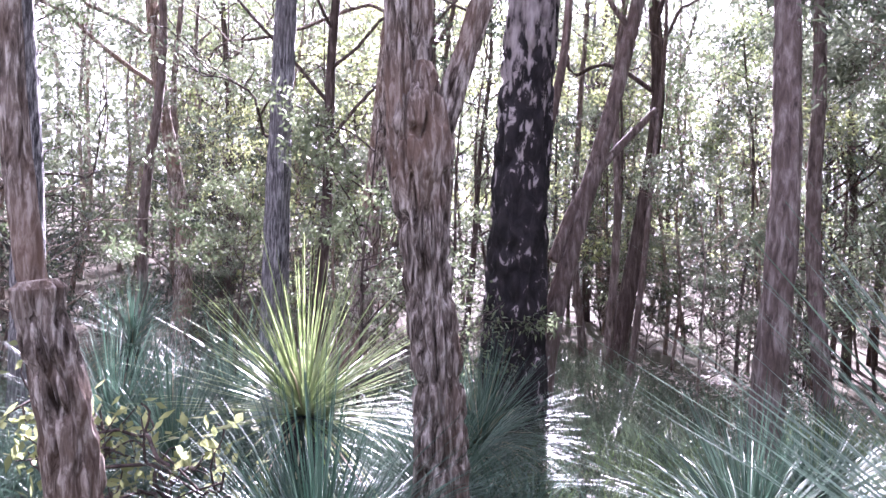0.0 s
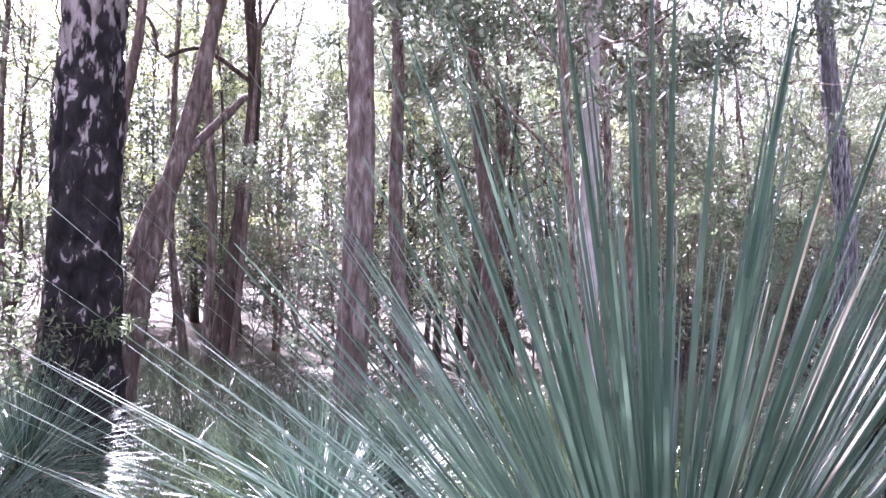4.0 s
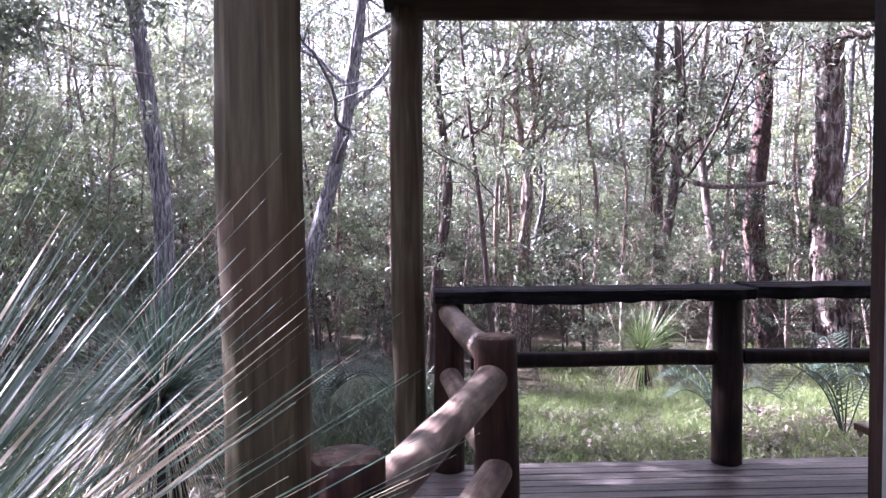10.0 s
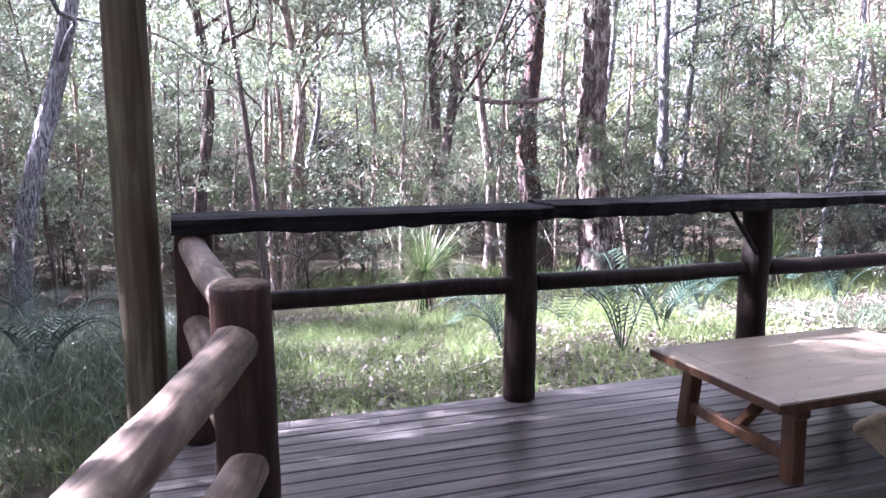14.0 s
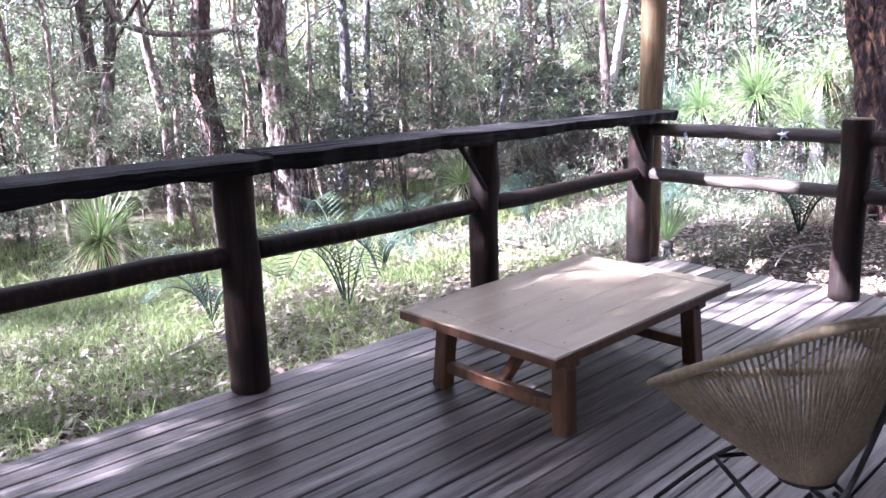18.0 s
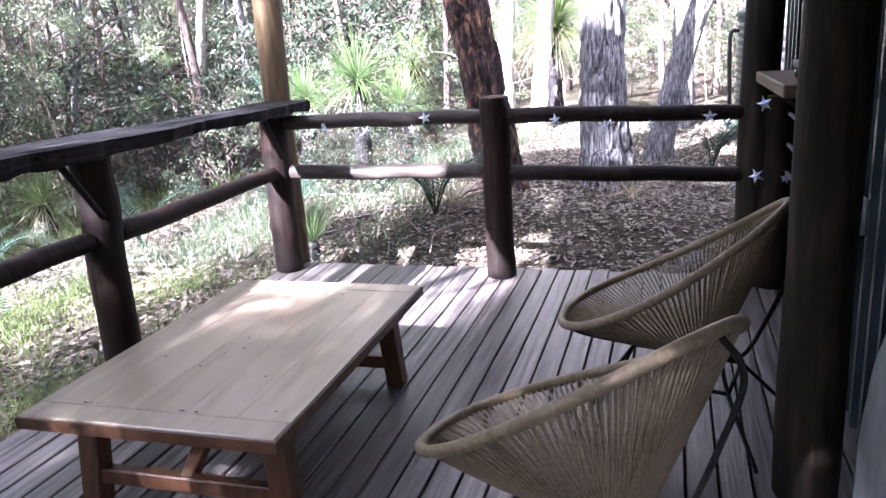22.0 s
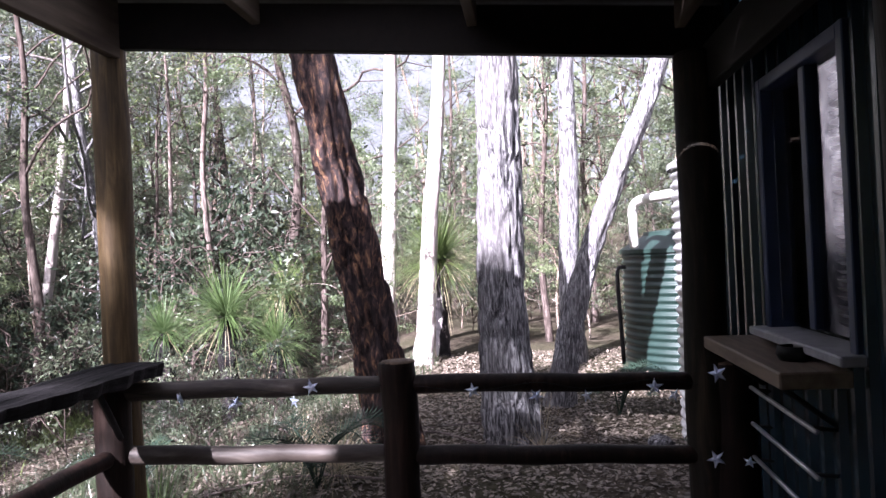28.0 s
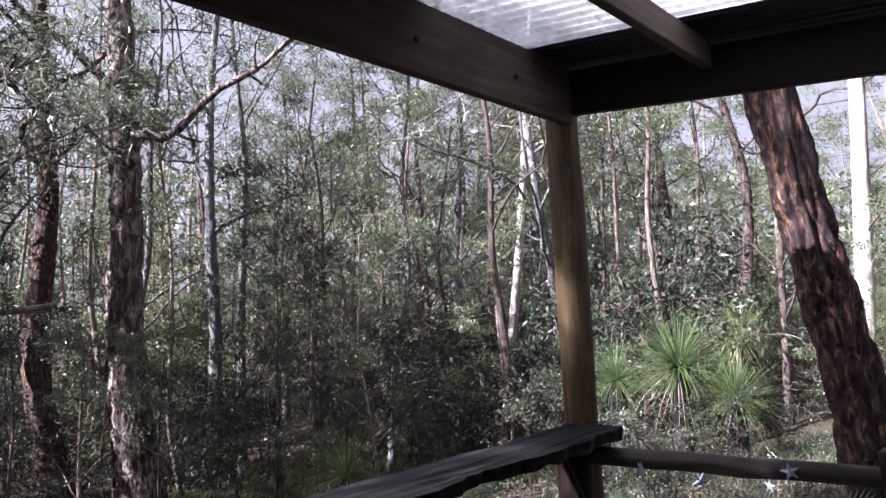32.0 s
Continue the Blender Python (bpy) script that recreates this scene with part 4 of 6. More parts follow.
def build_wall_things():
    sh = thing("wall_shelf", WALL_X, 0, 0, "plain timber shelf under the window, on the cabin wall", "shelf")
    part("board", box_mesh("board", 0.21, 0.95, 0.05, "shelf", 0.005, (-0.115, -0.56, 1.055), 0.002, 6), sh)
    for y in (-0.22, -0.92):
        part("bracket", tube_mesh("bracket", [(-0.03, y, 0.90), (-0.12, y, 0.97), (-0.19, y, 1.026)], [0.009] * 3, "black_metal", seg=6), sh)
    ash = thing("small_pot", WALL_X - 0.10, -0.80, 1.08, "small dark round pot standing on the shelf", "pot")
    pr = [(0.0, 0.0), (0.045, 0.0), (0.055, 0.02), (0.05, 0.045), (0.042, 0.045), (0.045, 0.02), (0.0, 0.012)]
    v, f = [], []
    for k in range(20):
        for r, z in pr:
            v.append((r * math.cos(k * math.pi / 10), r * math.sin(k * math.pi / 10), z))
    m = len(pr)
    for k in range(20):
        for j in range(m - 1):
            f.append([k * m + j, ((k + 1) % 20) * m + j, ((k + 1) % 20) * m + j + 1, k * m + j + 1])
    part("bowl", mesh_of("bowl", np.array(v), f, "black_metal"), ash)
    rack = thing("drying_rack", WALL_X, 0, 0, "three thin steel rods of a wall drying rack", "rack")
    for z in (0.885, 0.745, 0.615):
        part("rod", tube_mesh("rod", [(-0.08, -0.22, z + 0.005), (-0.08, -0.9, z - 0.008)], [0.008] * 2, "galv", seg=8), rack)
        for y in (-0.24, -0.88):
            part("arm", tube_mesh("arm", [(0.0, y, z - 0.01), (-0.08, y, z)], [0.007] * 2, "black_metal", seg=6), rack)
    fit_ = thing("power_outlet", WALL_X - 0.035, -1.43, 0.70, "white weatherproof power outlet box on the wall", "outlet")
    part("case", box_mesh("case", 0.04, 0.10, 0.12, "sill_white", 0.008), fit_)
    part("socket", box_mesh("socket", 0.012, 0.03, 0.04, "black_metal", 0.003, (-0.024, 0.0, 0.02)), fit_)
    # a heap under a pale cover beside the wall
    n, k = 40, 26
    v, f = [], []
    for j in range(k):
        for i in range(n):
            a = i / n * 2 * math.pi
            t = j / (k - 1)
            rr = (1 - t**6) ** 0.5 if t < 1 else 0.0
            fold = 1 + 0.07 * math.sin(a * 9 + 2 * math.sin(t * 5)) * (1 - t) + 0.10 * (float(lattice(np.array(a * 2), np.array(t * 4), 3)) - 0.5)
            v.append((0.11 * rr * fold * math.copysign(abs(math.cos(a)) ** 0.6, math.cos(a)), 0.42 * rr * fold * math.copysign(abs(math.sin(a)) ** 0.6, math.sin(a)), 0.90 * t + 0.03 * math.sin(3 * a) * t))
    for j in range(k - 1):
        for i in range(n):
            f.append([j * n + i, j * n + (i + 1) % n, (j + 1) * n + (i + 1) % n, (j + 1) * n + i])
    hp = new("covered_stack", mesh_of("covered_stack", np.array(v), f, "cloth"))
    hp.matrix_basis = pose(2.69, -2.88, 0.0)
    tagged(hp, "stack under a pale blue-grey cloth cover against the wall", "cover")


def ribbed_tank(name, x, y, r, h, mat, label, pitch=0.076, depth=0.012, lid=True):
    z0 = float(ground_z(x, y))
    t = thing(name, x, y, z0 - 0.02, label, "water tank")
    zs = np.arange(0, h, pitch / 6)
    seg = 64
    a = np.arange(seg) / seg * 2 * np.pi
    rr = r + depth * np.sin(zs / pitch * 2 * np.pi)
    v = np.stack([rr[:, None] * np.cos(a), rr[:, None] * np.sin(a), zs[:, None] + 0 * a], -1).reshape(-1, 3)
    idx = np.arange(len(zs) * seg).reshape(-1, seg)
    f = np.stack([idx[:-1], np.roll(idx, -1, 1)[:-1], np.roll(idx, -1, 1)[1:], idx[1:]], -1).reshape(-1, 4).tolist()
    part("wall", mesh_of("wall", v, f, mat), t)
    prof = [(r + 0.03, h - 0.02), (r + 0.03, h + 0.02), (r * 0.72, h + 0.16), (r * 0.7, h + 0.20), (0.02, h + 0.26)]
    v = np.array([(p * math.cos(q), p * math.sin(q), z) for p, z in prof for q in a])
    idx = np.arange(len(prof) * seg).reshape(-1, seg)
    f = np.stack([idx[:-1], np.roll(idx, -1, 1)[:-1], np.roll(idx, -1, 1)[1:], idx[1:]], -1).reshape(-1, 4).tolist()
    part("lid", mesh_of("lid", v, f, mat, smooth=False), t, "stepped conical lid")
    return t


def build_tanks():
    g = ribbed_tank("water_tank", 3.72, 5.1, 0.80, 1.28, "tank_green", "green ribbed plastic rainwater tank")
    part("overflow_pipe", tube_mesh("overflow_pipe", spline([(-0.80, -0.22, 1.12), (-0.88, -0.24, 1.10), (-0.89, -0.24, 0.9), (-0.86, -0.23, 0.1)], 20), [0.022] * 20, "black_metal", seg=10), g, "black overflow pipe")
    s = ribbed_tank("water_tank", 3.78, 2.35, 0.80, 1.98, "galv", "tall galvanised corrugated rainwater tank")
    p = thing("downpipe", 3.1, 3.0, 0, "pale plastic downpipe elbow feeding the green tank", "pipe")
    part("pipe", tube_mesh("pipe", spline([(0.45, -0.4, 1.92), (0.1, 0.5, 1.90), (-0.08, 1.2, 1.90), (-0.14, 1.35, 1.84), (-0.15, 1.40, 1.70), (-0.13, 1.5, 1.45)], 40), [0.047] * 40, "pvc", seg=14), p)


# ---- plants ----
def leaf_cards(points, ways, length, width, seed, droop=0.5, spread=1.0):
    """Lens-shaped leaves, one quad each, at the points, hanging off in scattered directions."""
    g = np.random.default_rng(seed)
    n = len(points)
    d = ways + spread * g.normal(size=(n, 3))
    d[:, 2] -= droop
    d /= np.linalg.norm(d, axis=1)[:, None] + 1e-9
    s = np.cross(d, g.normal(size=(n, 3)))
    s /= np.linalg.norm(s, axis=1)[:, None] + 1e-9
    L = (length * g.uniform(0.6, 1.3, n))[:, None]
    W = (width * g.uniform(0.7, 1.3, n))[:, None]
    a, b = points, points + d * L
    m = points + d * L * 0.45
    return np.stack([a, m + s * W, b, m - s * W], 1).reshape(-1, 3)


def grow(seed, height, r0, first, branches, reach, leaves, leaf=(0.12, 0.0105), lean=(0, 0), fork=0.0, seg=10, furrow=0.12,
         trunk_path=None, up=0.8, cluster=0.085, sub=6, rings=40, cells=12):
    """A gum tree: trunk with limbs, twigs, and leaf clusters round the twig ends. Gives three meshes' data."""
    g = np.random.default_rng(seed)
    given = trunk_path
    if trunk_path is None:
        k = 6
        z = np.linspace(0, 1, k)
        w = np.cumsum(g.normal(0, 0.075, (k, 2)), 0) * height * 0.22
        w -= w[0]
        trunk_path = np.stack([w[:, 0] + lean[0] * z * height, w[:, 1] + lean[1] * z * height, z * height], 1)
    p = spline(trunk_path, rings)
    H = p[-1, 2] - p[0, 2]
    t = np.linspace(0, 1, rings) if given is None else (p[:, 2] - p[0, 2]) / H
    rad = r0 * (1 - 0.72 * t) * (1 + 0.28 * np.exp(-t * 26))
    p[0, 2] -= 0.25
    trunk = [tube(p, rad, seg, furrow, cells, 4.5, seed)]
    limbs, tips, ways = [], [], []
    for b in range(branches):
        s = first + (1 - first) * (b + g.uniform(0.1, 0.9)) / branches
        i = min(int(np.searchsorted(t, s)), rings - 1)
        a = g.uniform(0, 2 * np.pi) if b else g.uniform(-0.5, 0.5)
        ln = reach * (1.15 - 0.65 * s) * g.uniform(0.6, 1.25)
        out = np.array([np.cos(a), np.sin(a), 0.0])
        q0 = p[i]
        q1 = q0 + out * ln * 0.35 + [0, 0, ln * up * g.uniform(0.2, 0.5)]
        q2 = q1 + (out + g.normal(0, 0.45, 3)) * ln * 0.3 + [0, 0, ln * up * g.uniform(0.1, 0.4)]
        q3 = q2 + (out + g.normal(0, 0.6, 3)) * ln * 0.3 + [0, 0, ln * up * g.uniform(-0.1, 0.35)]
        knots = spline([q0, q1, q2, q3], 8)
        knots[2:] += np.cumsum(g.normal(0, 0.055, (6, 3)), 0) * ln + g.normal(0, 0.035, (6, 3)) * ln
        c = spline(knots, 16)
        rb = max(rad[i] * 0.42, 0.009)
        limbs.append(tube(c, np.linspace(rb, max(rb * 0.25, 0.004), 16), 6 if rb > 0.02 else 5, 0, cap=False))
        for _ in range(sub):
            j = g.integers(5, 16)
            e = c[j] + (out * 0.5 + g.normal(0, 0.7, 3)) * ln * 0.3 + [0, 0, ln * 0.10]
            m = (c[j] + e) / 2 + g.normal(0, 0.07, 3) * ln
            tw = spline([c[j], m, e], 5)
            limbs.append(tube(tw, np.linspace(max(rb * 0.32, 0.0045), 0.0022, 5), 4, 0, cap=False))
            for q in (tw[2], tw[3], tw[4]):
                tips.append(q)
                ways.append((e - c[j]) / (np.linalg.norm(e - c[j]) + 1e-9))
    tips, ways = np.array(tips), np.array(ways)
    # leaves gather in uneven clumps, dense above and open between
    clumps = np.arange(2, len(tips), 3)
    share = g.gamma(0.9, 1.0, len(clumps)) + 0.08
    pick = clumps[g.choice(len(clumps), leaves, p=share / share.sum())]
    ball = g.normal(size=(leaves, 3))
    ball *= (g.uniform(0.15, 1, leaves) ** 0.5 / (np.linalg.norm(ball, axis=1) + 1e-9))[:, None]
    pts = tips[pick] + ball * cluster * reach * np.array([1.9, 1.9, 1.0]) - ways[pick] * (g.uniform(0, 0.25, leaves) * reach * 0.4)[:, None]
    cards = leaf_cards(pts, ways[pick] * 0.5, leaf[0], leaf[1], seed + 1)
    return merge(trunk + limbs), cards


def tree(name, data, x, y, bark, leafm, label, group="", rz=0.0, category="tree", z=None):
    (tv, tf), cards = data
    e = thing(name, x, y, float(ground_z(x, y)) if z is None else z, label, category, group, rz=rz)
    part("trunk", mesh_of("trunk", tv, tf, bark), e)
    if len(cards):
        part("crown", quads("crown", cards, leafm), e)
    return e


def spears(seed, n, length, width, up=0.35, droop=0.5, low=-0.2, segs=3):
    """Needle leaves of a grass tree, arching out from one point: strips of a few quads."""
    g = np.random.default_rng(seed)
    az = g.uniform(0, 2 * np.pi, n)
    el = np.arcsin(np.clip(low + (1 - low) * g.uniform(0, 1, n) ** (1 - up * 0.6), -1, 1))
    d = np.stack([np.cos(az) * np.cos(el), np.sin(az) * np.cos(el), np.sin(el)], 1)
    L = length * g.uniform(0.7, 1.15, n)
    s = np.cross(d, [0, 0, 1.0]) + g.normal(0, 0.15, (n, 3))
    s /= np.linalg.norm(s, axis=1)[:, None]
    dr = droop * g.uniform(0.3, 1.2, n) * np.cos(el)
    rows = []
    for k in range(segs + 1):
        t = k / segs
        c = d * (L * t)[:, None] + d * 0.02
        c[:, 2] -= dr * L * t**2.4 * 0.55
        w = width * (1 - 0.8 * t**2)
        rows.append((c - s * w, c + s * w))
    out = [np.stack([rows[k][0], rows[k][1], rows[k + 1][1], rows[k + 1][0]], 1).reshape(-1, 3) for k in range(segs)]
    return np.vstack(out)


def grass_tree(x, y, crown_z, length, n, mat, seed, label, skirt=0, width=0.003, droop=0.5, low=-0.25, trunk_r=0.11):
    z0 = float(ground_z(x, y))
    e = thing("grass_tree", x, y, z0, label, "grass tree", "grass trees")
    h = max(crown_z - z0, 0.05)
    pts = spline([(0.02, 0, -0.2), (0, 0.02, h * 0.5), (0, 0, h)], 16)
    part("trunk", tube_mesh("trunk", pts, [trunk_r * (1 + 0.12 * math.sin(k * 1.9 + seed)) for k in range(16)], "bark_burnt", seg=14, furrow=0.25, cells=9, stretch=14, seed=seed), e, "blackened stubby trunk")
    part("crown", quads("crown", spears(seed, n, length, width, droop=droop, low=low) + [0, 0, h], mat), e)
    if skirt:
        part("skirt", quads("skirt", spears(seed + 1, skirt, length * 0.75, width * 1.2, droop=1.3, low=-0.9, up=-0.6) + [0, 0, h - 0.02], "spear_dead"), e, "hanging skirt of dry dead leaves")
    return e


def zamia(x, y, seed, size, label):
    """A cycad: stiff arching fronds with rows of narrow leaflets."""
    g = np.random.default_rng(seed)
    e = thing("zamia_palm", x, y, float(ground_z(x, y)), label, "cycad", "zamia palms")
    for k in range(int(g.integers(7, 11))):
        a = g.uniform(0, 2 * np.pi)
        L = size * g.uniform(0.75, 1.15)
        out = np.array([np.cos(a), np.sin(a), 0])
        c = spline([(0, 0, 0), out * L * 0.22 + [0, 0, L * 0.5], out * L * 0.62 + [0, 0, L * 0.72], out * L * 0.98 + [0, 0, L * 0.55]], 30)
        tan = np.gradient(c, axis=0)
        tan /= np.linalg.norm(tan, axis=1)[:, None]
        side = np.cross(tan, [0, 0, 1.0])
        side /= np.linalg.norm(side, axis=1)[:, None]
        nrm = np.cross(side, tan)
        vs = [tube(c, np.linspace(0.007, 0.003, 30), 5, cap=False)]
        cards = []
        for i in range(5, 30):
            ll = 0.20 * size * math.sin(math.pi * (i - 2) / 30) + 0.03
            for s in (-1, 1):
                d = side[i] * s * 0.85 + tan[i] * 0.5 + nrm[i] * 0.25
                w = tan[i] * 0.0055
                cards.append([c[i] - w, c[i] + d * ll * 0.5 - w, c[i] + d * ll, c[i] + d * ll * 0.5 + w])
        f = part("frond", mesh_of("frond", *vs[0], "frond"), e)
        tagged(part("foliage", quads("foliage", np.array(cards).reshape(-1, 3), "frond"), f), kind="stuff")
    return e


def scatter_blades(name, n, xa, xb, ya, yb, length, width, mat, seed, label, clump=0.0, keep=None, lean=0.5):
    g = np.random.default_rng(seed)
    m = max(n // 30, 1)
    if clump:
        c = np.stack([g.uniform(xa, xb, m), g.uniform(ya, yb, m)], 1)
        p = c[g.integers(0, m, n)] + g.normal(0, clump, (n, 2))
    else:
        p = np.stack([g.uniform(xa, xb, n), g.uniform(ya, yb, n)], 1)
    ok = (p[:, 0] < -0.12) | (p[:, 1] > 0.22) | (p[:, 1] < -5.0) if keep is None else keep(p)
    p = p[ok]
    n = len(p)
    z = ground_z(p[:, 0], p[:, 1])
    d = np.stack([g.normal(0, lean, n), g.normal(0, lean, n), np.ones(n)], 1)
    d /= np.linalg.norm(d, axis=1)[:, None]
    L = length * g.uniform(0.4, 1.3, n)
    s = np.cross(d, g.normal(size=(n, 3)))
    s /= np.linalg.norm(s, axis=1)[:, None]
    a = np.stack([p[:, 0], p[:, 1], z - 0.01], 1)
    b = a + d * (L * 0.55)[:, None]
    t = b + (d * [1.6, 1.6, 0.55]) * (L * 0.5)[:, None]
    w = width
    v = np.vstack([np.stack([a - s * w, a + s * w, b + s * w * 0.8, b - s * w * 0.8], 1).reshape(-1, 3),
                   np.stack([b - s * w * 0.8, b + s * w * 0.8, t + s * w * 0.1, t - s * w * 0.1], 1).reshape(-1, 3)])
    return tagged(new(name, quads(name, v, mat)), label, "grass", kind="stuff")


def scatter_litter(name, n, xa, xb, ya, yb, size, seed, label, keep, mat="litter"):
    g = np.random.default_rng(seed)
    p = np.stack([g.uniform(xa, xb, n), g.uniform(ya, yb, n)], 1)
    p = p[keep(p)]
    n = len(p)
    pts = np.stack([p[:, 0], p[:, 1], ground_z(p[:, 0], p[:, 1]) + g.uniform(0.0, 0.025, n)], 1)
    w = g.normal(size=(n, 3)) * [1, 1, 0.28]
    w /= np.linalg.norm(w, axis=1)[:, None]
    s = np.cross(w, [0, 0, 1.0]) + g.normal(0, 0.35, (n, 3)) * [0, 0, 1]
    s /= np.linalg.norm(s, axis=1)[:, None]
    L = (size * g.uniform(0.6, 1.4, n))[:, None]
    v = np.stack([pts, pts + w * L * 0.5 + s * L * 0.23, pts + w * L, pts + w * L * 0.5 - s * L * 0.23], 1).reshape(-1, 3)
    return tagged(new(name, quads(name, v, mat)), label, "leaf litter", kind="stuff")


def off_deck(p):
    return (p[:, 0] < -0.1) | (p[:, 1] > 0.2) | (p[:, 1] < -5.2)


def pts(*rows):
    return np.array(rows, float)


def build_named_trees():
    G = ground_z
    # start of the walk: forked stringybark
    x, y = 3.68, -7.92
    z0 = float(G(x, y))
    t = thing("forked_tree", x, y, z0, "forked stringybark tree with deep grey-brown furrowed bark", "tree")
    zs = [-0.3, 0.3, 0.62, 0.95, 1.25, 1.5, 1.72, 1.9, 2.06]
    xs = [-0.11, -0.10, -0.085, -0.05, -0.005, 0.02, 0.04, 0.05, 0.05]
    rs = [0.125, 0.108, 0.098, 0.092, 0.090, 0.104, 0.122, 0.105, 0.05]
    c = spline([(xx, 0, zz - z0, rr) for xx, zz, rr in zip(xs, zs, rs)], 170)
    part("trunk", tube_mesh("trunk", c[:, :3], c[:, 3], "bark_grey", seg=120, furrow=0.42, cells=26, stretch=6.0, seed=41), t)
    for k, (r0, q) in enumerate(((0.060, [(0.0, 0, 1.62), (-0.09, 0.02, 1.95), (-0.20, 0.04, 2.35), (-0.5, 0.1, 3.6), (-0.7, 0.3, 5.5)]),
                                 (0.078, [(0.06, 0, 1.60), (0.06, -0.03, 1.95), (0.04, -0.05, 2.5), (0.0, -0.1, 3.8), (0.1, -0.2, 6.0)]),
                                 (0.056, [(0.10, 0, 1.60), (0.135, 0.02, 1.95), (0.165, 0.03, 2.4), (0.3, 0.1, 3.6), (0.5, 0.2, 5.5)]))):
        q = [(u, v, w - z0) for u, v, w in q]
        part("limb", tube_mesh("limb", spline(q, 150), np.linspace(r0, 0.03, 150), "bark_grey", seg=56, furrow=0.42, cells=16, stretch=4.5, seed=50 + k), t)
    g = np.random.default_rng(77)
    ends = np.array([(-0.7, 0.3, 5.5), (0.1, -0.2, 6.0), (0.5, 0.2, 5.5)])
    p = ends[g.integers(0, 3, 900)] + g.normal(0, 0.6, (900, 3))
    part("crown", quads("crown", leaf_cards(p, np.zeros((900, 3)), 0.11, 0.016, 78), "leaf_gum"), t)
    # broken stump tree with a thin stem behind it
    x, y = 4.95, -7.55
    z0 = float(G(x, y))
    v, f = tube(spline([(-0.10, 0, -0.3), (-0.075, 0, 0.35 - z0), (-0.02, 0, 0.8 - z0), (0.05, 0, 1.08 - z0), (0.065, 0, 1.20 - z0)], 150), np.r_[np.linspace(0.080, 0.066, 116), np.linspace(0.07, 0.077, 26), np.linspace(0.075, 0.055, 8)], 84, 0.4, 20, 7.0, 61)
    st = tagged(new("tree_stump", mesh_of("tree_stump", v, f, "bark_grey")), "broken-off leaning stump with shaggy grey bark", "stump")
    st.matrix_basis = pose(x, y, z0)
    d = grow(62, 6, 0.056, 0.6, 6, 1.2, 500, trunk_path=pts((-0.16, 0, 0), (-0.04, 0, 0.9), (0.06, 0, 1.6), (0.12, 0, 2.2), (0.18, 0, 3.6), (0.4, 0.1, 6)), seg=40, furrow=0.25, rings=90)
    tree("gum_tree", d, 5.02, -7.75, "bark_grey", "leaf_gum", "slender leaning gum behind the stump")
    # burnt trunk
    x, y = 1.98, -10.68
    d = grow(43, 12, 0.26, 0.7, 9, 2.4, 2200, trunk_path=pts((0, 0, 0), (0.02, 0, 1.5), (-0.03, 0, 3.0), (-0.05, 0.05, 5), (0.1, 0, 12)), seg=64, furrow=0.22, rings=150, cells=20)
    tree("burnt_tree", d, x, y, "bark_scorched", "leaf_gum", "thick fire-blackened gum trunk with pale flaking patches")
    d = grow(44, 7, 0.10, 0.5, 9, 1.8, 1800, trunk_path=pts((0, 0, 0), (-0.1, 0, 0.9), (-0.35, 0, 1.9), (-0.62, 0, 2.8), (-0.95, 0, 4.2), (-1.6, 0, 7)), seg=36, furrow=0.10, rings=90, cells=10)
    t = tree("gum_tree", d, 1.62, -10.95, "bark_pink", "leaf_gum", "smooth pinkish gum leaning beside the burnt trunk")
    for k, q in enumerate(([(-0.06, 0, 0.7), (0.05, 0, 1.6), (0.0, 0, 2.5), (-0.15, 0, 3.4), (-0.2, 0, 4.6)], [(-0.1, 0, 1.5), (-0.3, 0, 2.0), (-0.6, 0, 2.4), (-1.1, 0, 2.9)])):
        part("limb", tube_mesh("limb", spline(q, 40), np.linspace(0.055, 0.03, 40), "bark_pink", seg=20, furrow=0.1, cells=8, seed=70 + k), t)
    # pale straight tree, striped tree, broken stub
    for x, y, h, r, bark, s, lab, lean in ((3.83, -11.55, 10, 0.115, "bark_silver", 45, "straight pale grey gum tree", 0.0), (1.10, -8.87, 9, 0.105, "bark_pink", 46, "slim gum with flaking pinkish bark", 0.01),
                                           (2.95, -12.6, 9, 0.13, "bark_grey", 47, "grey gum standing behind the forked tree", 0.02), (-2.75, -7.13, 8, 0.10, "bark_silver", 48, "pale grey gum with crooked limbs", 0.03),
                                           (-0.55, -9.9, 8, 0.075, "bark_pink", 49, "slim pinkish gum tree", 0.0), (0.0, -12.5, 9, 0.05, "bark_pink", 51, "slim dark-barked gum tree", 0.01),
                                           (5.6, -11.0, 9, 0.12, "bark_silver", 52, "pale gum among the scrub", 0.02), (6.6, -9.6, 8, 0.11, "bark_grey", 53, "grey gum by the clearing", -0.02)):
        d = grow(s, h, r, 0.45, 11, 2.6, 800 if s == 48 else 9000 if s in (46, 49) else 4200, lean=(lean, 0), seg=40, furrow=0.20, rings=110, cells=14)
        tree("gum_tree", d, x, y, bark, "leaf_gum", lab)
    x, y = -1.03, -8.40
    z0 = float(G(x, y))
    v, f = tube(spline([(0, 0, -0.3), (0.01, 0, 1.0 - z0), (0.0, 0.0, 2.3 - z0), (0.02, 0.02, 5.2)], 90), np.linspace(0.095, 0.06, 90), 30, 0.10, 10, 3.0, 81)
    st = tagged(new("dead_trunk", mesh_of("dead_trunk", v, f, "bark_pale")), "bare bleached dead trunk standing in scrub", "tree")
    st.matrix_basis = pose(x, y, z0)
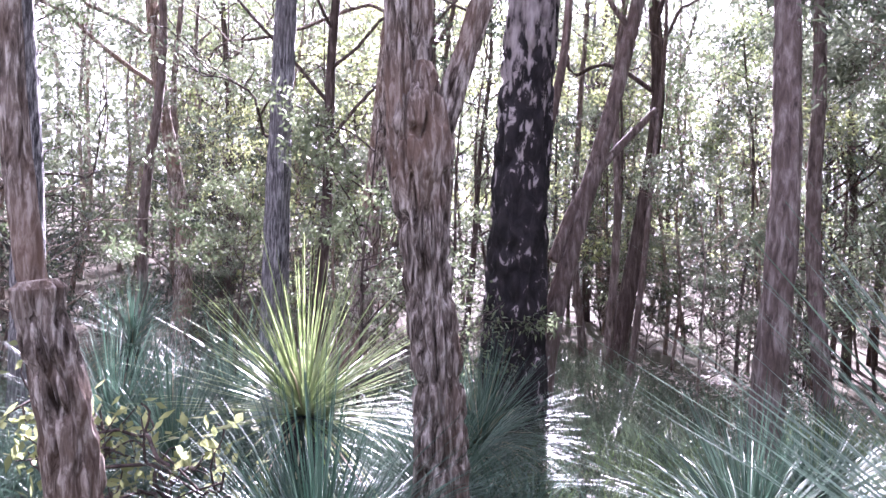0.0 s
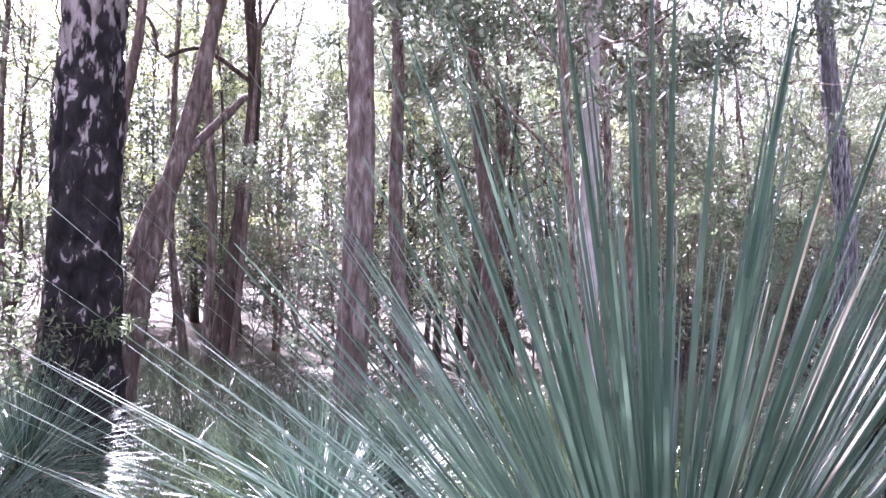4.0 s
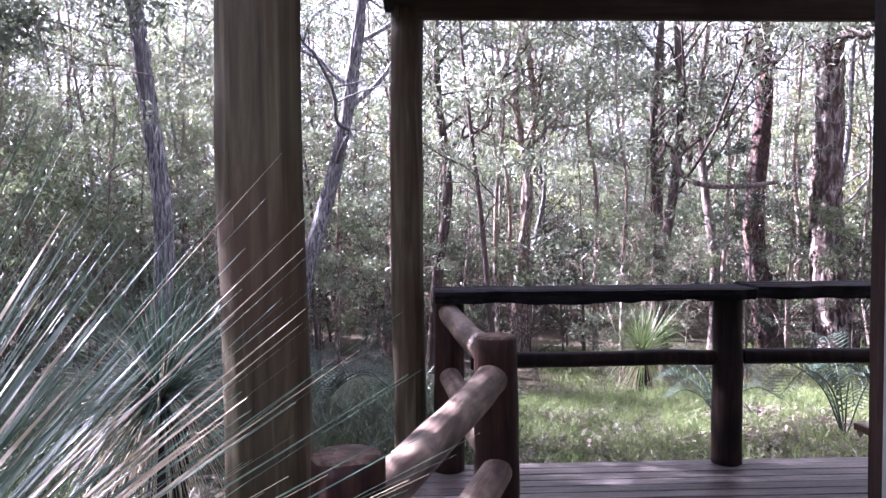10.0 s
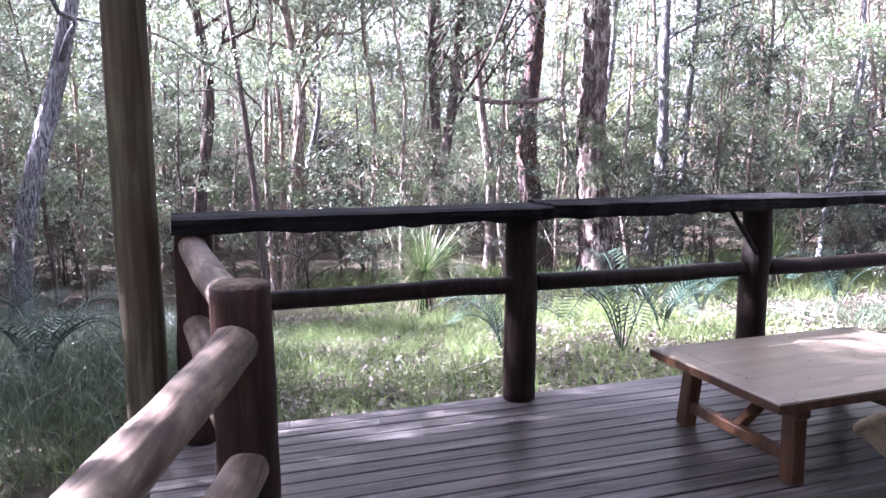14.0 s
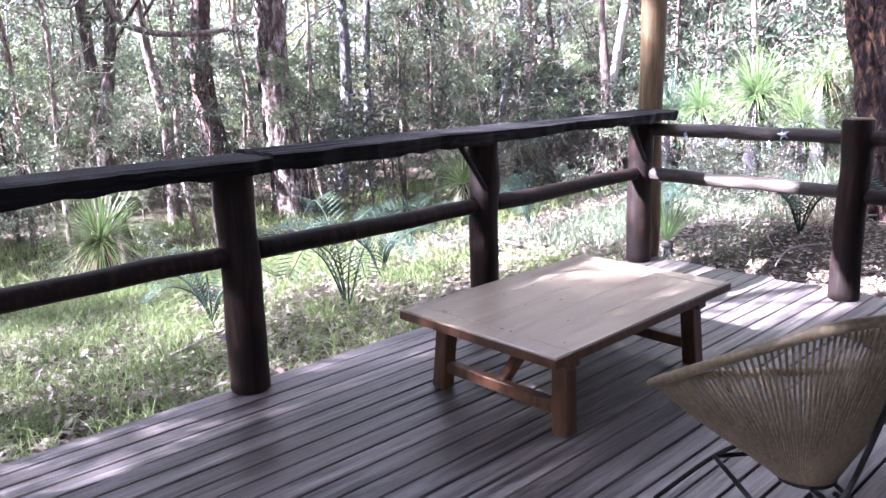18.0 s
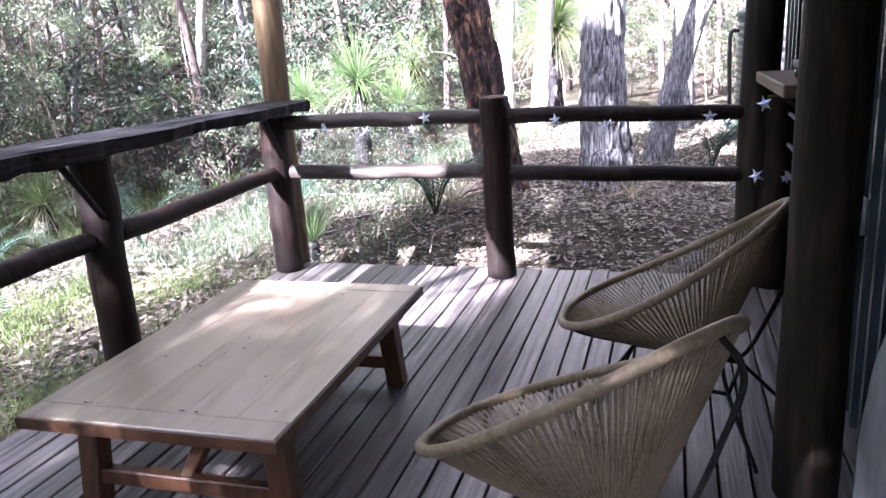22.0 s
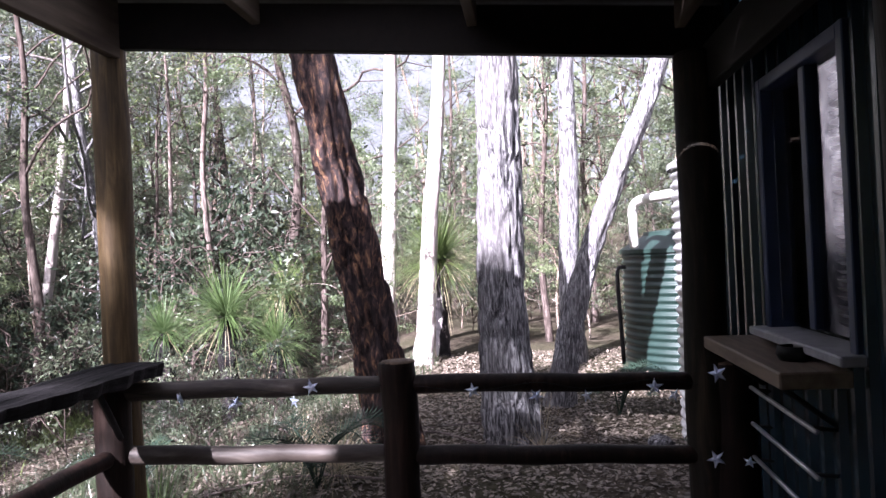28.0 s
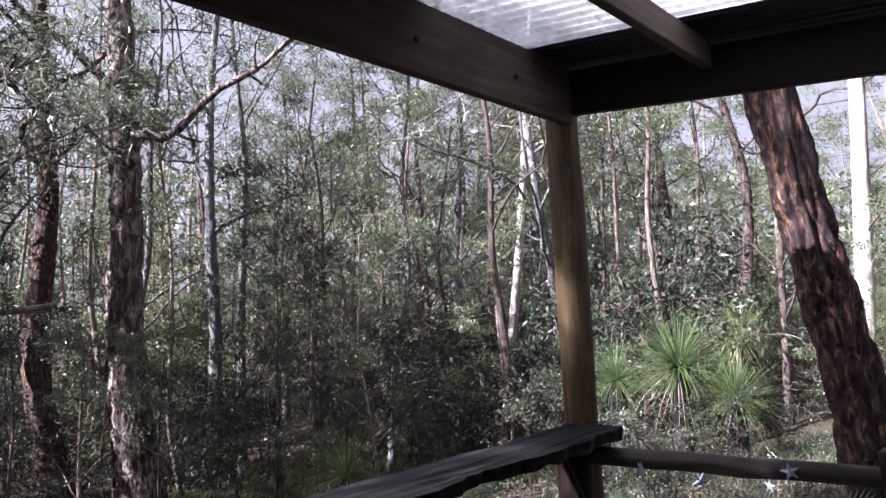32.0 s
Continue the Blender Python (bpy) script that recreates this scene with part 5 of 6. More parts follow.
    for x, y, s in ((4.62, -7.95, 71), (4.95, -8.3, 72)):
        d = grow(s, 0.75, 0.010, 0.05, 12, 0.5, 420, leaf=(0.06, 0.014), seg=6, furrow=0, rings=12, cluster=0.14)
        tree("shrub", d, x, y, "bark_dark", "leaf_yellow", "small sunlit yellow-green bush by the stump", category="shrub")
    # tall leafy gums added to cast shade and fill out the sunny side
    for x, y, h, s in ((-0.4, -13.0, 8, 302), (1.9, -13.6, 8.5, 304), (4.6, -14.2, 8, 306), (-1.9, -10.2, 8.5, 301), (-3.1, -9.3, 7.2, 303), (-3.9, -12.0, 8.5, 319), (-8.6, -0.6, 7.5, 311), (-10.2, -2.6, 8, 312), (-10.0, 1.0, 8, 313), (-12.0, 0.4, 9, 314), (-11.6, -7.6, 9, 315), (-11.0, -5.2, 9, 316), (-9.0, -4.4, 8, 317), (-9.7, -2.9, 8, 318)):
        d = grow(s, h, 0.11, 0.4, 14, 3.0, 13000 if s in (301, 303, 319) else 8000 if s in (317, 318) else 4600, leaf=(0.14, 0.014), seg=24, furrow=0.18, rings=70, cells=12)
        tree("gum_tree", d, x, y, ("bark_grey", "bark_pink", "bark_dark")[s % 3], "leaf_gum", "tall leafy gum added beside the clearing for shade and cover")
    # leafy gums added sunward to shade the deck and its corner post
    for x, y, h, s in ((-1.55, -8.5, 6.2, 321), (-0.5, -8.1, 5.6, 323), (-5.2, -10.0, 11.6, 327), (-2.35, -8.6, 6.6, 329)):
        d = grow(s, h, 0.05 if h < 9 else 0.085, 0.34 if h < 9 else 0.76, 16, 1.9, (7000 if s < 325 else 12000) if h < 9 else 20000, leaf=(0.085, 0.010) if h < 9 else (0.11, 0.018), seg=12, furrow=0.1, rings=40, cells=8)
        tree("gum_tree", d, x, y, "bark_grey", "leaf_gum", "leafy young gum added sunward to shade the deck")
    # beyond the slab rail
    for x, y, h, r, bark, s, lab, lean in ((-9.2, 2.95, 13, 0.33, "bark_mottled", 91, "big gum with shedding pinkish bark", (0.0, 0.01)), (-9.9, 2.1, 12, 0.22, "bark_red", 92, "reddish gum beside the big one", (0, 0)),
                                           (-10.1, 4.6, 11, 0.13, "bark_silver", 93, "straight pale grey gum tree", (0.02, 0.0)), (-10.1, 5.4, 10, 0.09, "bark_silver", 94, "slim pale-barked gum tree", (0.03, 0.02)),
                                           (-5.4, -6.3, 8, 0.11, "bark_silver", 95, "pale gum leaning across the gully", (0.10, 0.16)), (-7.0, -0.9, 7, 0.10, "bark_dark", 96, "crooked dark gum with spreading limbs", (0.02, 0.03)),
                                           (-6.0, -3.6, 6, 0.045, "bark_dark", 97, "thin dark sapling in scrub", (0, 0))):
        d = grow(s, h, r, 0.35, 11, 2.6, 900 if s == 95 else 3000, lean=lean, seg=40, furrow=0.22, rings=110, cells=16)
        tree("gum_tree", d, x, y, bark, "leaf_gum", lab)
    tagged(new("bare_branch", tube_mesh("bare_branch", spline([(-7.0, -0.9, 2.5), (-6.95, -0.75, 2.05), (-6.8, -0.45, 1.86), (-6.75, 0.1, 1.84), (-6.7, 0.6, 1.9)], 30), np.linspace(0.05, 0.03, 30), "bark_pink", seg=12)), "bare curving branch of the crooked gum", "branch")
    # beyond the end rail
    x, y = 0.86, 2.15
    z0 = float(G(x, y))
    d = grow(101, 9, 0.175, 0.68, 9, 3.2, 4500, trunk_path=pts((0.02, 0.02, 0), (-0.02, -0.05, 0.5 - z0), (-0.09, -0.2, 1.2 - z0), (-0.19, -0.45, 2.0 - z0), (-0.29, -0.65, 2.8 - z0), (-0.9, -0.9, 5.5), (-1.3, -0.6, 9)), seg=80, furrow=0.26, rings=170, cells=22)
    tree("gum_tree", d, x, y, "bark_red", "leaf_gum", "leaning gum with red-brown bark peeling in strips")
    d = grow(102, 10, 0.185, 0.72, 9, 3.2, 4500, trunk_path=pts((0.05, 0.02, 0), (0.0, 0, 0.9), (0.03, 0, 2.0), (0.06, 0, 3.2), (0.3, 0.2, 10)), seg=84, furrow=0.22, rings=170, cells=26)
    tree("gum_tree", d, 1.70, 2.35, "bark_silver", "leaf_gum", "stout silver-grey gum with finely furrowed bark")
    d = grow(103, 7, 0.115, 0.82, 7, 1.6, 1200, trunk_path=pts((-0.06, 0, 0), (0.08, 0, 0.7), (0.26, 0, 1.3), (0.57, 0, 2.1), (0.95, 0, 3.0), (1.9, 0.2, 6)), seg=48, furrow=0.25, rings=110, cells=16)
    tree("gum_tree", d, 2.18, 3.5, "bark_silver", "leaf_gum", "gum leaning over towards the tanks")
    for x, y, r, s, first, lab, q in ((-0.05, 6.9, 0.125, 105, 0.75, "white-barked gum catching the sun", pts((0, 0, 0), (0.02, 0, 1.0), (0.09, 0, 1.9), (0.2, 0, 4.1), (0.35, 0.2, 9))),
                                      (0.55, 6.0, 0.115, 104, 0.5, "slim white-barked gum tree", pts((0, 0, 0), (0.06, 0, 0.5), (0.17, 0, 1.8), (0.34, 0, 3.4), (0.7, 0.3, 8.5))),
                                      (2.38, 5.5, 0.13, 106, 0.55, "pale gum near the tanks", pts((0, 0, 0), (-0.02, 0, 1.0), (0.03, 0, 2.2), (0.05, 0, 3.6), (0.2, 0.2, 8.5))),
                                      (-6.15, 8.0, 0.10, 109, 0.55, "pale leaning gum in scrub", pts((0, 0, 0), (0.15, 0, 0.8), (0.4, 0, 2.2), (0.75, 0, 4.4), (1.2, 0.2, 9)))):
        d = grow(s, 9, r, first, 9, 2.2, 1500, seg=30, furrow=0.13, rings=90, cells=12, trunk_path=q)
        tree("gum_tree", d, x, y, "bark_pale" if x < 1 else "bark_silver", "leaf_gum", lab)
    for x, y, h, r, bark, s, lab in (
                                     (-4.4, 5.6, 8, 0.07, "bark_dark", 107, "thin dark-barked gum tree"), (-2.2, 8.8, 9, 0.10, "bark_dark", 108, "dark crooked gum tree"), (-8.2, 9.6, 9, 0.12, "bark_silver", 110, "pale gum in scrub")):
        d = grow(s, h, r, 0.42, 9, 2.2, 1800, seg=28, furrow=0.14, rings=80, cells=12)
        tree("gum_tree", d, x, y, bark, "leaf_gum", lab)


def build_grass_trees():
    big = "large grass tree with blue-green needle leaves close to the path"
    near = grass_tree(3.23, -5.62, 0.60, 1.0, 640, "spear", 201, big, 0, 0.0045, 0.2, 0.36)
    top = 0.60 - float(ground_z(3.23, -5.62))
    g = np.random.default_rng(702)
    rows = []
    for _ in range(34):
        a, e, L = math.radians(138) + g.normal(0, 0.55), g.uniform(0.3, 1.05), g.uniform(0.8, 1.25)
        way = np.array([math.cos(a) * math.cos(e), math.sin(a) * math.cos(e), math.sin(e)])
        side = np.cross(way, [0, 0, 1.0])
        side *= 0.0065 / np.linalg.norm(side)
        q = [way * L * t - np.array([0, 0, 0.09 * t * t]) for t in (0.02, 0.4, 0.75, 1.0)]
        for i, (wa, wb) in enumerate(((1, 1), (1, 0.8), (0.8, 0.2))):
            rows += [q[i] - side * wa, q[i] + side * wa, q[i + 1] + side * wb, q[i + 1] - side * wb]
    part("dry_leaves", quads("dry_leaves", np.array(rows) + [0, 0, top], "spear_dead"), near, "long straw-coloured dry leaves")
    grass_tree(3.98, -8.95, 0.42, 0.92, 300, "spear_green", 202, "sunlit lime-green grass tree", 24, 0.0055, 0.3, -0.1)
    grass_tree(-0.14, 0.60, 0.0, 0.46, 90, "spear_mid", 203, "young grass tree tuft beside the corner post", 0, 0.0035, 0.25, 0.62, 0.04)
    low = "grass tree with a drooping tuft of fine green leaves"
    for k, (x, y, z, L, n, m, sk) in enumerate(((4.15, -7.55, 0.14, 0.85, 800, "spear", 0), (4.62, -9.2, 0.1, 0.8, 800, "spear", 40), (4.95, -9.9, 0.1, 0.9, 800, "spear", 40), (4.25, -10.2, 0.1, 0.9, 700, "spear", 40), (3.35, -8.6, 0.0, 0.8, 700, "spear", 40), (2.3, -7.6, 0.05, 0.8, 700, "spear", 40), (2.85, -9.3, 0.10, 0.75, 600, "spear", 160), (1.55, -8.0, 0.0, 0.75, 600, "spear", 60), (6.1, -10.5, 0.1, 0.7, 400, "spear", 60),
                                                (0.4, -5.98, 0.52, 0.75, 700, "spear", 320), (-5.26, -1.82, -0.32, 0.75, 600, "spear_green", 160), (-6.2, -7.6, -0.5, 0.8, 450, "spear", 120), (5.0, -12.5, 0.3, 0.8, 400, "spear", 80),
                                                (-1.25, 4.3, 0.92, 0.68, 800, "spear_mid", 30), (-2.1, 4.6, 0.74, 0.52, 500, "spear_mid", 20), (-0.68, 4.2, 0.62, 0.52, 500, "spear_mid", 20), (0.72, 6.55, 1.40, 0.85, 1300, "spear_green", 160), (-1.35, 6.5, 1.1, 0.55, 450, "spear_green", 100),
                                                (-5.4, 3.6, -0.4, 0.8, 400, "spear_green", 100), (-6.6, 6.2, 0.0, 0.8, 400, "spear", 100), (-3.3, 5.9, 0.6, 0.7, 400, "spear", 100))):
        grass_tree(x, y, z, L, n, m, 210 + k, low, sk, 0.0035, 0.6, -0.35, 0.10)


def build_dry_tufts():
    for k, (x, y, n) in enumerate(((0.62, 1.55, 150), (1.95, 2.0, 90), (0.30, 1.85, 90))):
        tuft = new("dry_tuft", quads("dry_tuft", spears(640 + k, n, 0.42, 0.0022, droop=1.1, low=0.05, up=-0.3), "spear_dead"))
        tuft.matrix_basis = pose(x, y, float(ground_z(x, y)))
        tagged(tuft, "dry straw-coloured grass tuft beside a gum trunk", "grass tuft", "dry tufts")


def build_zamias():
    lab = "zamia palm with stiff arching dark green fronds"
    for k, (x, y, s) in enumerate(((-1.35, -1.5, 0.85), (-2.0, -2.2, 0.55), (-2.0, -0.7, 0.6), (-0.75, 1.5, 0.45), (0.55, 1.30, 0.62), (-3.2, -5.6, 0.9), (-1.9, -5.5, 0.8), (2.6, 3.1, 0.5), (-2.6, 1.9, 0.7), (-3.4, 0.8, 0.6))):
        zamia(x, y, 300 + k, s, lab)


def build_forest():
    g = np.random.default_rng(11)
    kinds = []
    barks = ["bark_dark", "bark_grey", "bark_dark", "bark_pink", "bark_dark", "bark_red", "bark_silver", "bark_dark"]
    for k in range(8):
        h = 7.5 + 0.7 * k
        d = grow(400 + k, h, 0.075 + 0.008 * (k % 4), 0.20, 18, 3.0, 10500, leaf=(0.092, 0.0112), seg=9, furrow=0.1, rings=26, cells=8, lean=(0.05 * ((k % 3) - 1), 0.03), cluster=0.06)
        kinds.append(("gum_tree", d, barks[k], ("leaf_gum", "leaf_gum", "leaf_green", "leaf_green")[k % 4], "gum tree of the surrounding bush"))
    for k in range(6):
        h = 3.0 + 0.45 * k
        d = grow(420 + k, h, 0.022 + 0.004 * k, 0.08, 15, 1.3, 4000, leaf=(0.072, 0.0102), seg=7, furrow=0, rings=18, cluster=0.085)
        kinds.append(("sapling", d, ("bark_dark", "bark_grey")[k % 2], ("leaf_green", "leaf_gum", "leaf_shaded", "leaf_green", "leaf_gum", "leaf_gum")[k], "leafy young gum in the understorey"))
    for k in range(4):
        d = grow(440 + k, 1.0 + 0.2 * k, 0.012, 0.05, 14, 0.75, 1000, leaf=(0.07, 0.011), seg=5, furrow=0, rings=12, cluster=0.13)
        kinds.append(("shrub", d, "bark_dark", ("leaf_shaded", "leaf_shaded", "leaf_shaded", "leaf_gum")[k], "low leafy bush in the undergrowth"))
    for k in range(2):
        d = grow(450 + k, 4.2 + k, 0.03, 0.1, 14, 1.5, 2400, leaf=(0.09, 0.015), seg=7, furrow=0, rings=18, cluster=0.12)
        kinds.append(("sapling", d, "bark_dark", "leaf_yellow", "yellow-green young tree lit from behind"))
    for k in range(4):
        d = grow(460 + k, 8.0 + 0.6 * k, 0.042 + 0.009 * k, 0.5, 9, 1.7, 1500, leaf=(0.10, 0.012), seg=9, furrow=0.12, rings=30, cells=8, lean=(0.03 * (k - 1.5), 0.02), cluster=0.09)
        kinds.append(("gum_tree", d, ("bark_dark", "bark_pink", "bark_grey", "bark_pink")[k], ("leaf_yellow", "leaf_green", "leaf_gum", "leaf_yellow")[k], "slim straight gum of a dense young stand"))
    stock = [None] * len(kinds)

    def put(k, x, y, rz, sc):
        if k < 8 and abs(math.degrees(math.atan2(1.5 - x, y + 2.5)) - 2) < 22:
            sc *= 0.68
        if k < 8 and -10 < x < -4 and -14 < y < -5.5:
            sc *= 0.5
        elif (k < 8 or k >= 20) and y < -6.5:
            sc *= 0.82
        elif k < 8 and x < -6 and y < 8:
            sc *= 0.8
        if (8 <= k < 14 or k in (18, 19)) and abs(math.degrees(math.atan2(1.5 - x, y + 2.5)) - 6) < 20:
            sc *= 0.62
        m = Matrix.LocRotScale((x, y, float(ground_z(x, y)) - 0.03), Euler((0, 0, rz)), (sc, sc, sc))
        name, d, bark, lf, lab = kinds[k]
        if stock[k] is None:
            e = tree(name, d, x, y, bark, lf, lab, "bush " + name.replace("_", " ") + "s", category="shrub" if name == "shrub" else "tree")
            e.matrix_basis = m
            stock[k] = e
        else:
            copy_thing(stock[k], m).scale = (sc, sc, sc)

    def blocked(x, y, r):
        if -1.0 < x < 7.2 and -6.8 < y < 1.2:
            return True
        if x > 2.2 and -4 < y < 6.5:
            return True
        # keep the near clearing and the sight lines to the named trees open
        if -5.5 < x < 0.5 and -5.5 < y < 3.8:
            return True
        if -1.2 < x < 4.5 and 0 < y < 5.2:
            return True
        if -0.8 < x < 6.5 and -9.4 < y < -5:
            return True
        return False

    def ring(n, ra, rb, ks, sa, sb, yaw_a=-25, yaw_b=205, gap=0.5):
        done, tries = [], 0
        while len(done) < n and tries < n * 30:
            tries += 1
            a = math.radians(g.uniform(yaw_a, yaw_b))
            r = math.sqrt(g.uniform(ra * ra, rb * rb))
            x, y = 1.5 - r * math.sin(a), -2.5 + r * math.cos(a)
            if blocked(x, y, r) or any((x - u) ** 2 + (y - v) ** 2 < gap * gap for u, v in done):
                continue
            done.append((x, y))
            put(int(g.choice(ks)), x, y, g.uniform(0, 6.28), g.uniform(sa, sb))

    ring(48, 10, 22, list(range(8)), 0.75, 1.2, gap=1.5)
    ring(60, 20, 38, list(range(8)), 0.9, 1.4, gap=1.8)
    ring(95, 8, 18, list(range(8, 14)), 0.6, 1.1, gap=0.9)
    ring(80, 17, 32, list(range(8, 14)), 0.8, 1.6, gap=1.0)
    ring(100, 7, 18, list(range(14, 18)), 0.6, 1.2, gap=0.7)
    ring(65, 16, 30, list(range(14, 18)), 1.0, 2.0, gap=0.9)
    # bushes with shade in their leaf colour, mostly beyond the end rail
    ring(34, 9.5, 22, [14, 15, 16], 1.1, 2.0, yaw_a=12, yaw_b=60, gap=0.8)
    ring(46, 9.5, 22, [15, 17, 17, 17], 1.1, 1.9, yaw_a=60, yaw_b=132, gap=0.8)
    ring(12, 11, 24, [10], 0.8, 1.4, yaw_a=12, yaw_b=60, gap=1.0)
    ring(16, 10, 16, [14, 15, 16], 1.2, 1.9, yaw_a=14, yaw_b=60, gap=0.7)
    ring(14, 12, 24, [12, 13, 18], 0.8, 1.3, yaw_a=8, yaw_b=60, gap=1.0)
    ring(32, 11, 24, [8, 9, 11, 12, 13, 18], 0.7, 1.2, yaw_a=60, yaw_b=130, gap=1.0)
    ring(14, 8.5, 16, [9, 11, 13], 0.8, 1.2, yaw_a=100, yaw_b=146, gap=0.9)
    ring(12, 10, 20, list(range(8)), 0.7, 1.0, yaw_a=15, yaw_b=60, gap=1.4)
    ring(14, 13, 21, list(range(8)), 1.0, 1.35, yaw_a=130, yaw_b=152, gap=1.2)
    ring(14, 9, 14, list(range(8)), 0.45, 0.65, yaw_a=128, yaw_b=150, gap=0.9)
    ring(7, 10, 18, [8, 9, 11, 13], 0.8, 1.2, yaw_a=150, yaw_b=190, gap=1.2)
    ring(75, 9.5, 24, [20, 21, 22, 23], 0.8, 1.15, yaw_a=132, yaw_b=200, gap=0.6)
    ring(45, 10, 22, [20, 21, 22, 23], 0.7, 1.1, yaw_a=20, yaw_b=132, gap=0.8)
    ring(16, 22, 33, list(range(8)), 1.1, 1.5, yaw_a=98, yaw_b=134, gap=1.5)
    ring(26, 12, 24, [18, 19], 0.7, 1.2, yaw_a=150, yaw_b=192, gap=1.2)
    ring(6, 11, 20, [18, 19], 0.6, 1.1, yaw_a=60, yaw_b=150, gap=2.0)
    for _ in range(17):
        put(int(g.integers(14, 18)), g.uniform(-2.6, 0.5), g.uniform(1.4, 5.0), g.uniform(0, 6.28), g.uniform(0.28, 0.5))
    for _ in range(9):
        put(int(g.integers(14, 18)), g.uniform(-6.5, -3.5), g.uniform(-3.0, 4.0), g.uniform(0, 6.28), g.uniform(0.25, 0.4))
    ring(14, 12, 30, list(range(8)), 0.9, 1.2, yaw_a=205, yaw_b=335, gap=2.5)


def build_far_woods():
    g = np.random.default_rng(21)
    n = 80000
    a = np.radians(g.uniform(-45, 225, n))
    r = g.uniform(36, 52, n)
    x, y = 1.5 - r * np.sin(a), -2.5 + r * np.cos(a)
    h = g.uniform(0, 1, n) ** 1.25 * (5.5 + 4 * lattice(np.degrees(a) * 0.12 + 50, r * 0, 5)) * np.where(np.degrees(a) > 128, 1.5, 1.0)
    p = np.stack([x, y, ground_z(x, y) + h], 1)
    v = leaf_cards(p, np.zeros((n, 3)), 0.48, 0.125, 22, 0.2)
    tagged(new("far_woods", quads("far_woods", v, "leaf_gum")), "distant wooded slope of gum foliage", "woods", kind="stuff")
    pieces = []
    for k in range(200):
        q = math.radians(g.uniform(-45, 225))
        rr = g.uniform(34, 50)
        x, y = 1.5 - rr * math.sin(q), -2.5 + rr * math.cos(q)
        z = float(ground_z(x, y))
        pieces.append(tube(spline([(x, y, z - 0.3), (x + g.normal(0, 0.2), y, z + 5), (x + g.normal(0, 0.5), y + g.normal(0, 0.4), z + 11)], 8), np.linspace(g.uniform(0.1, 0.2), 0.05, 8), 6, cap=False))
    v, f = merge(pieces)
    tagged(new("far_trunks", mesh_of("far_trunks", v, f, "bark_grey")), "distant gum trunks on the slope", "woods", kind="stuff")


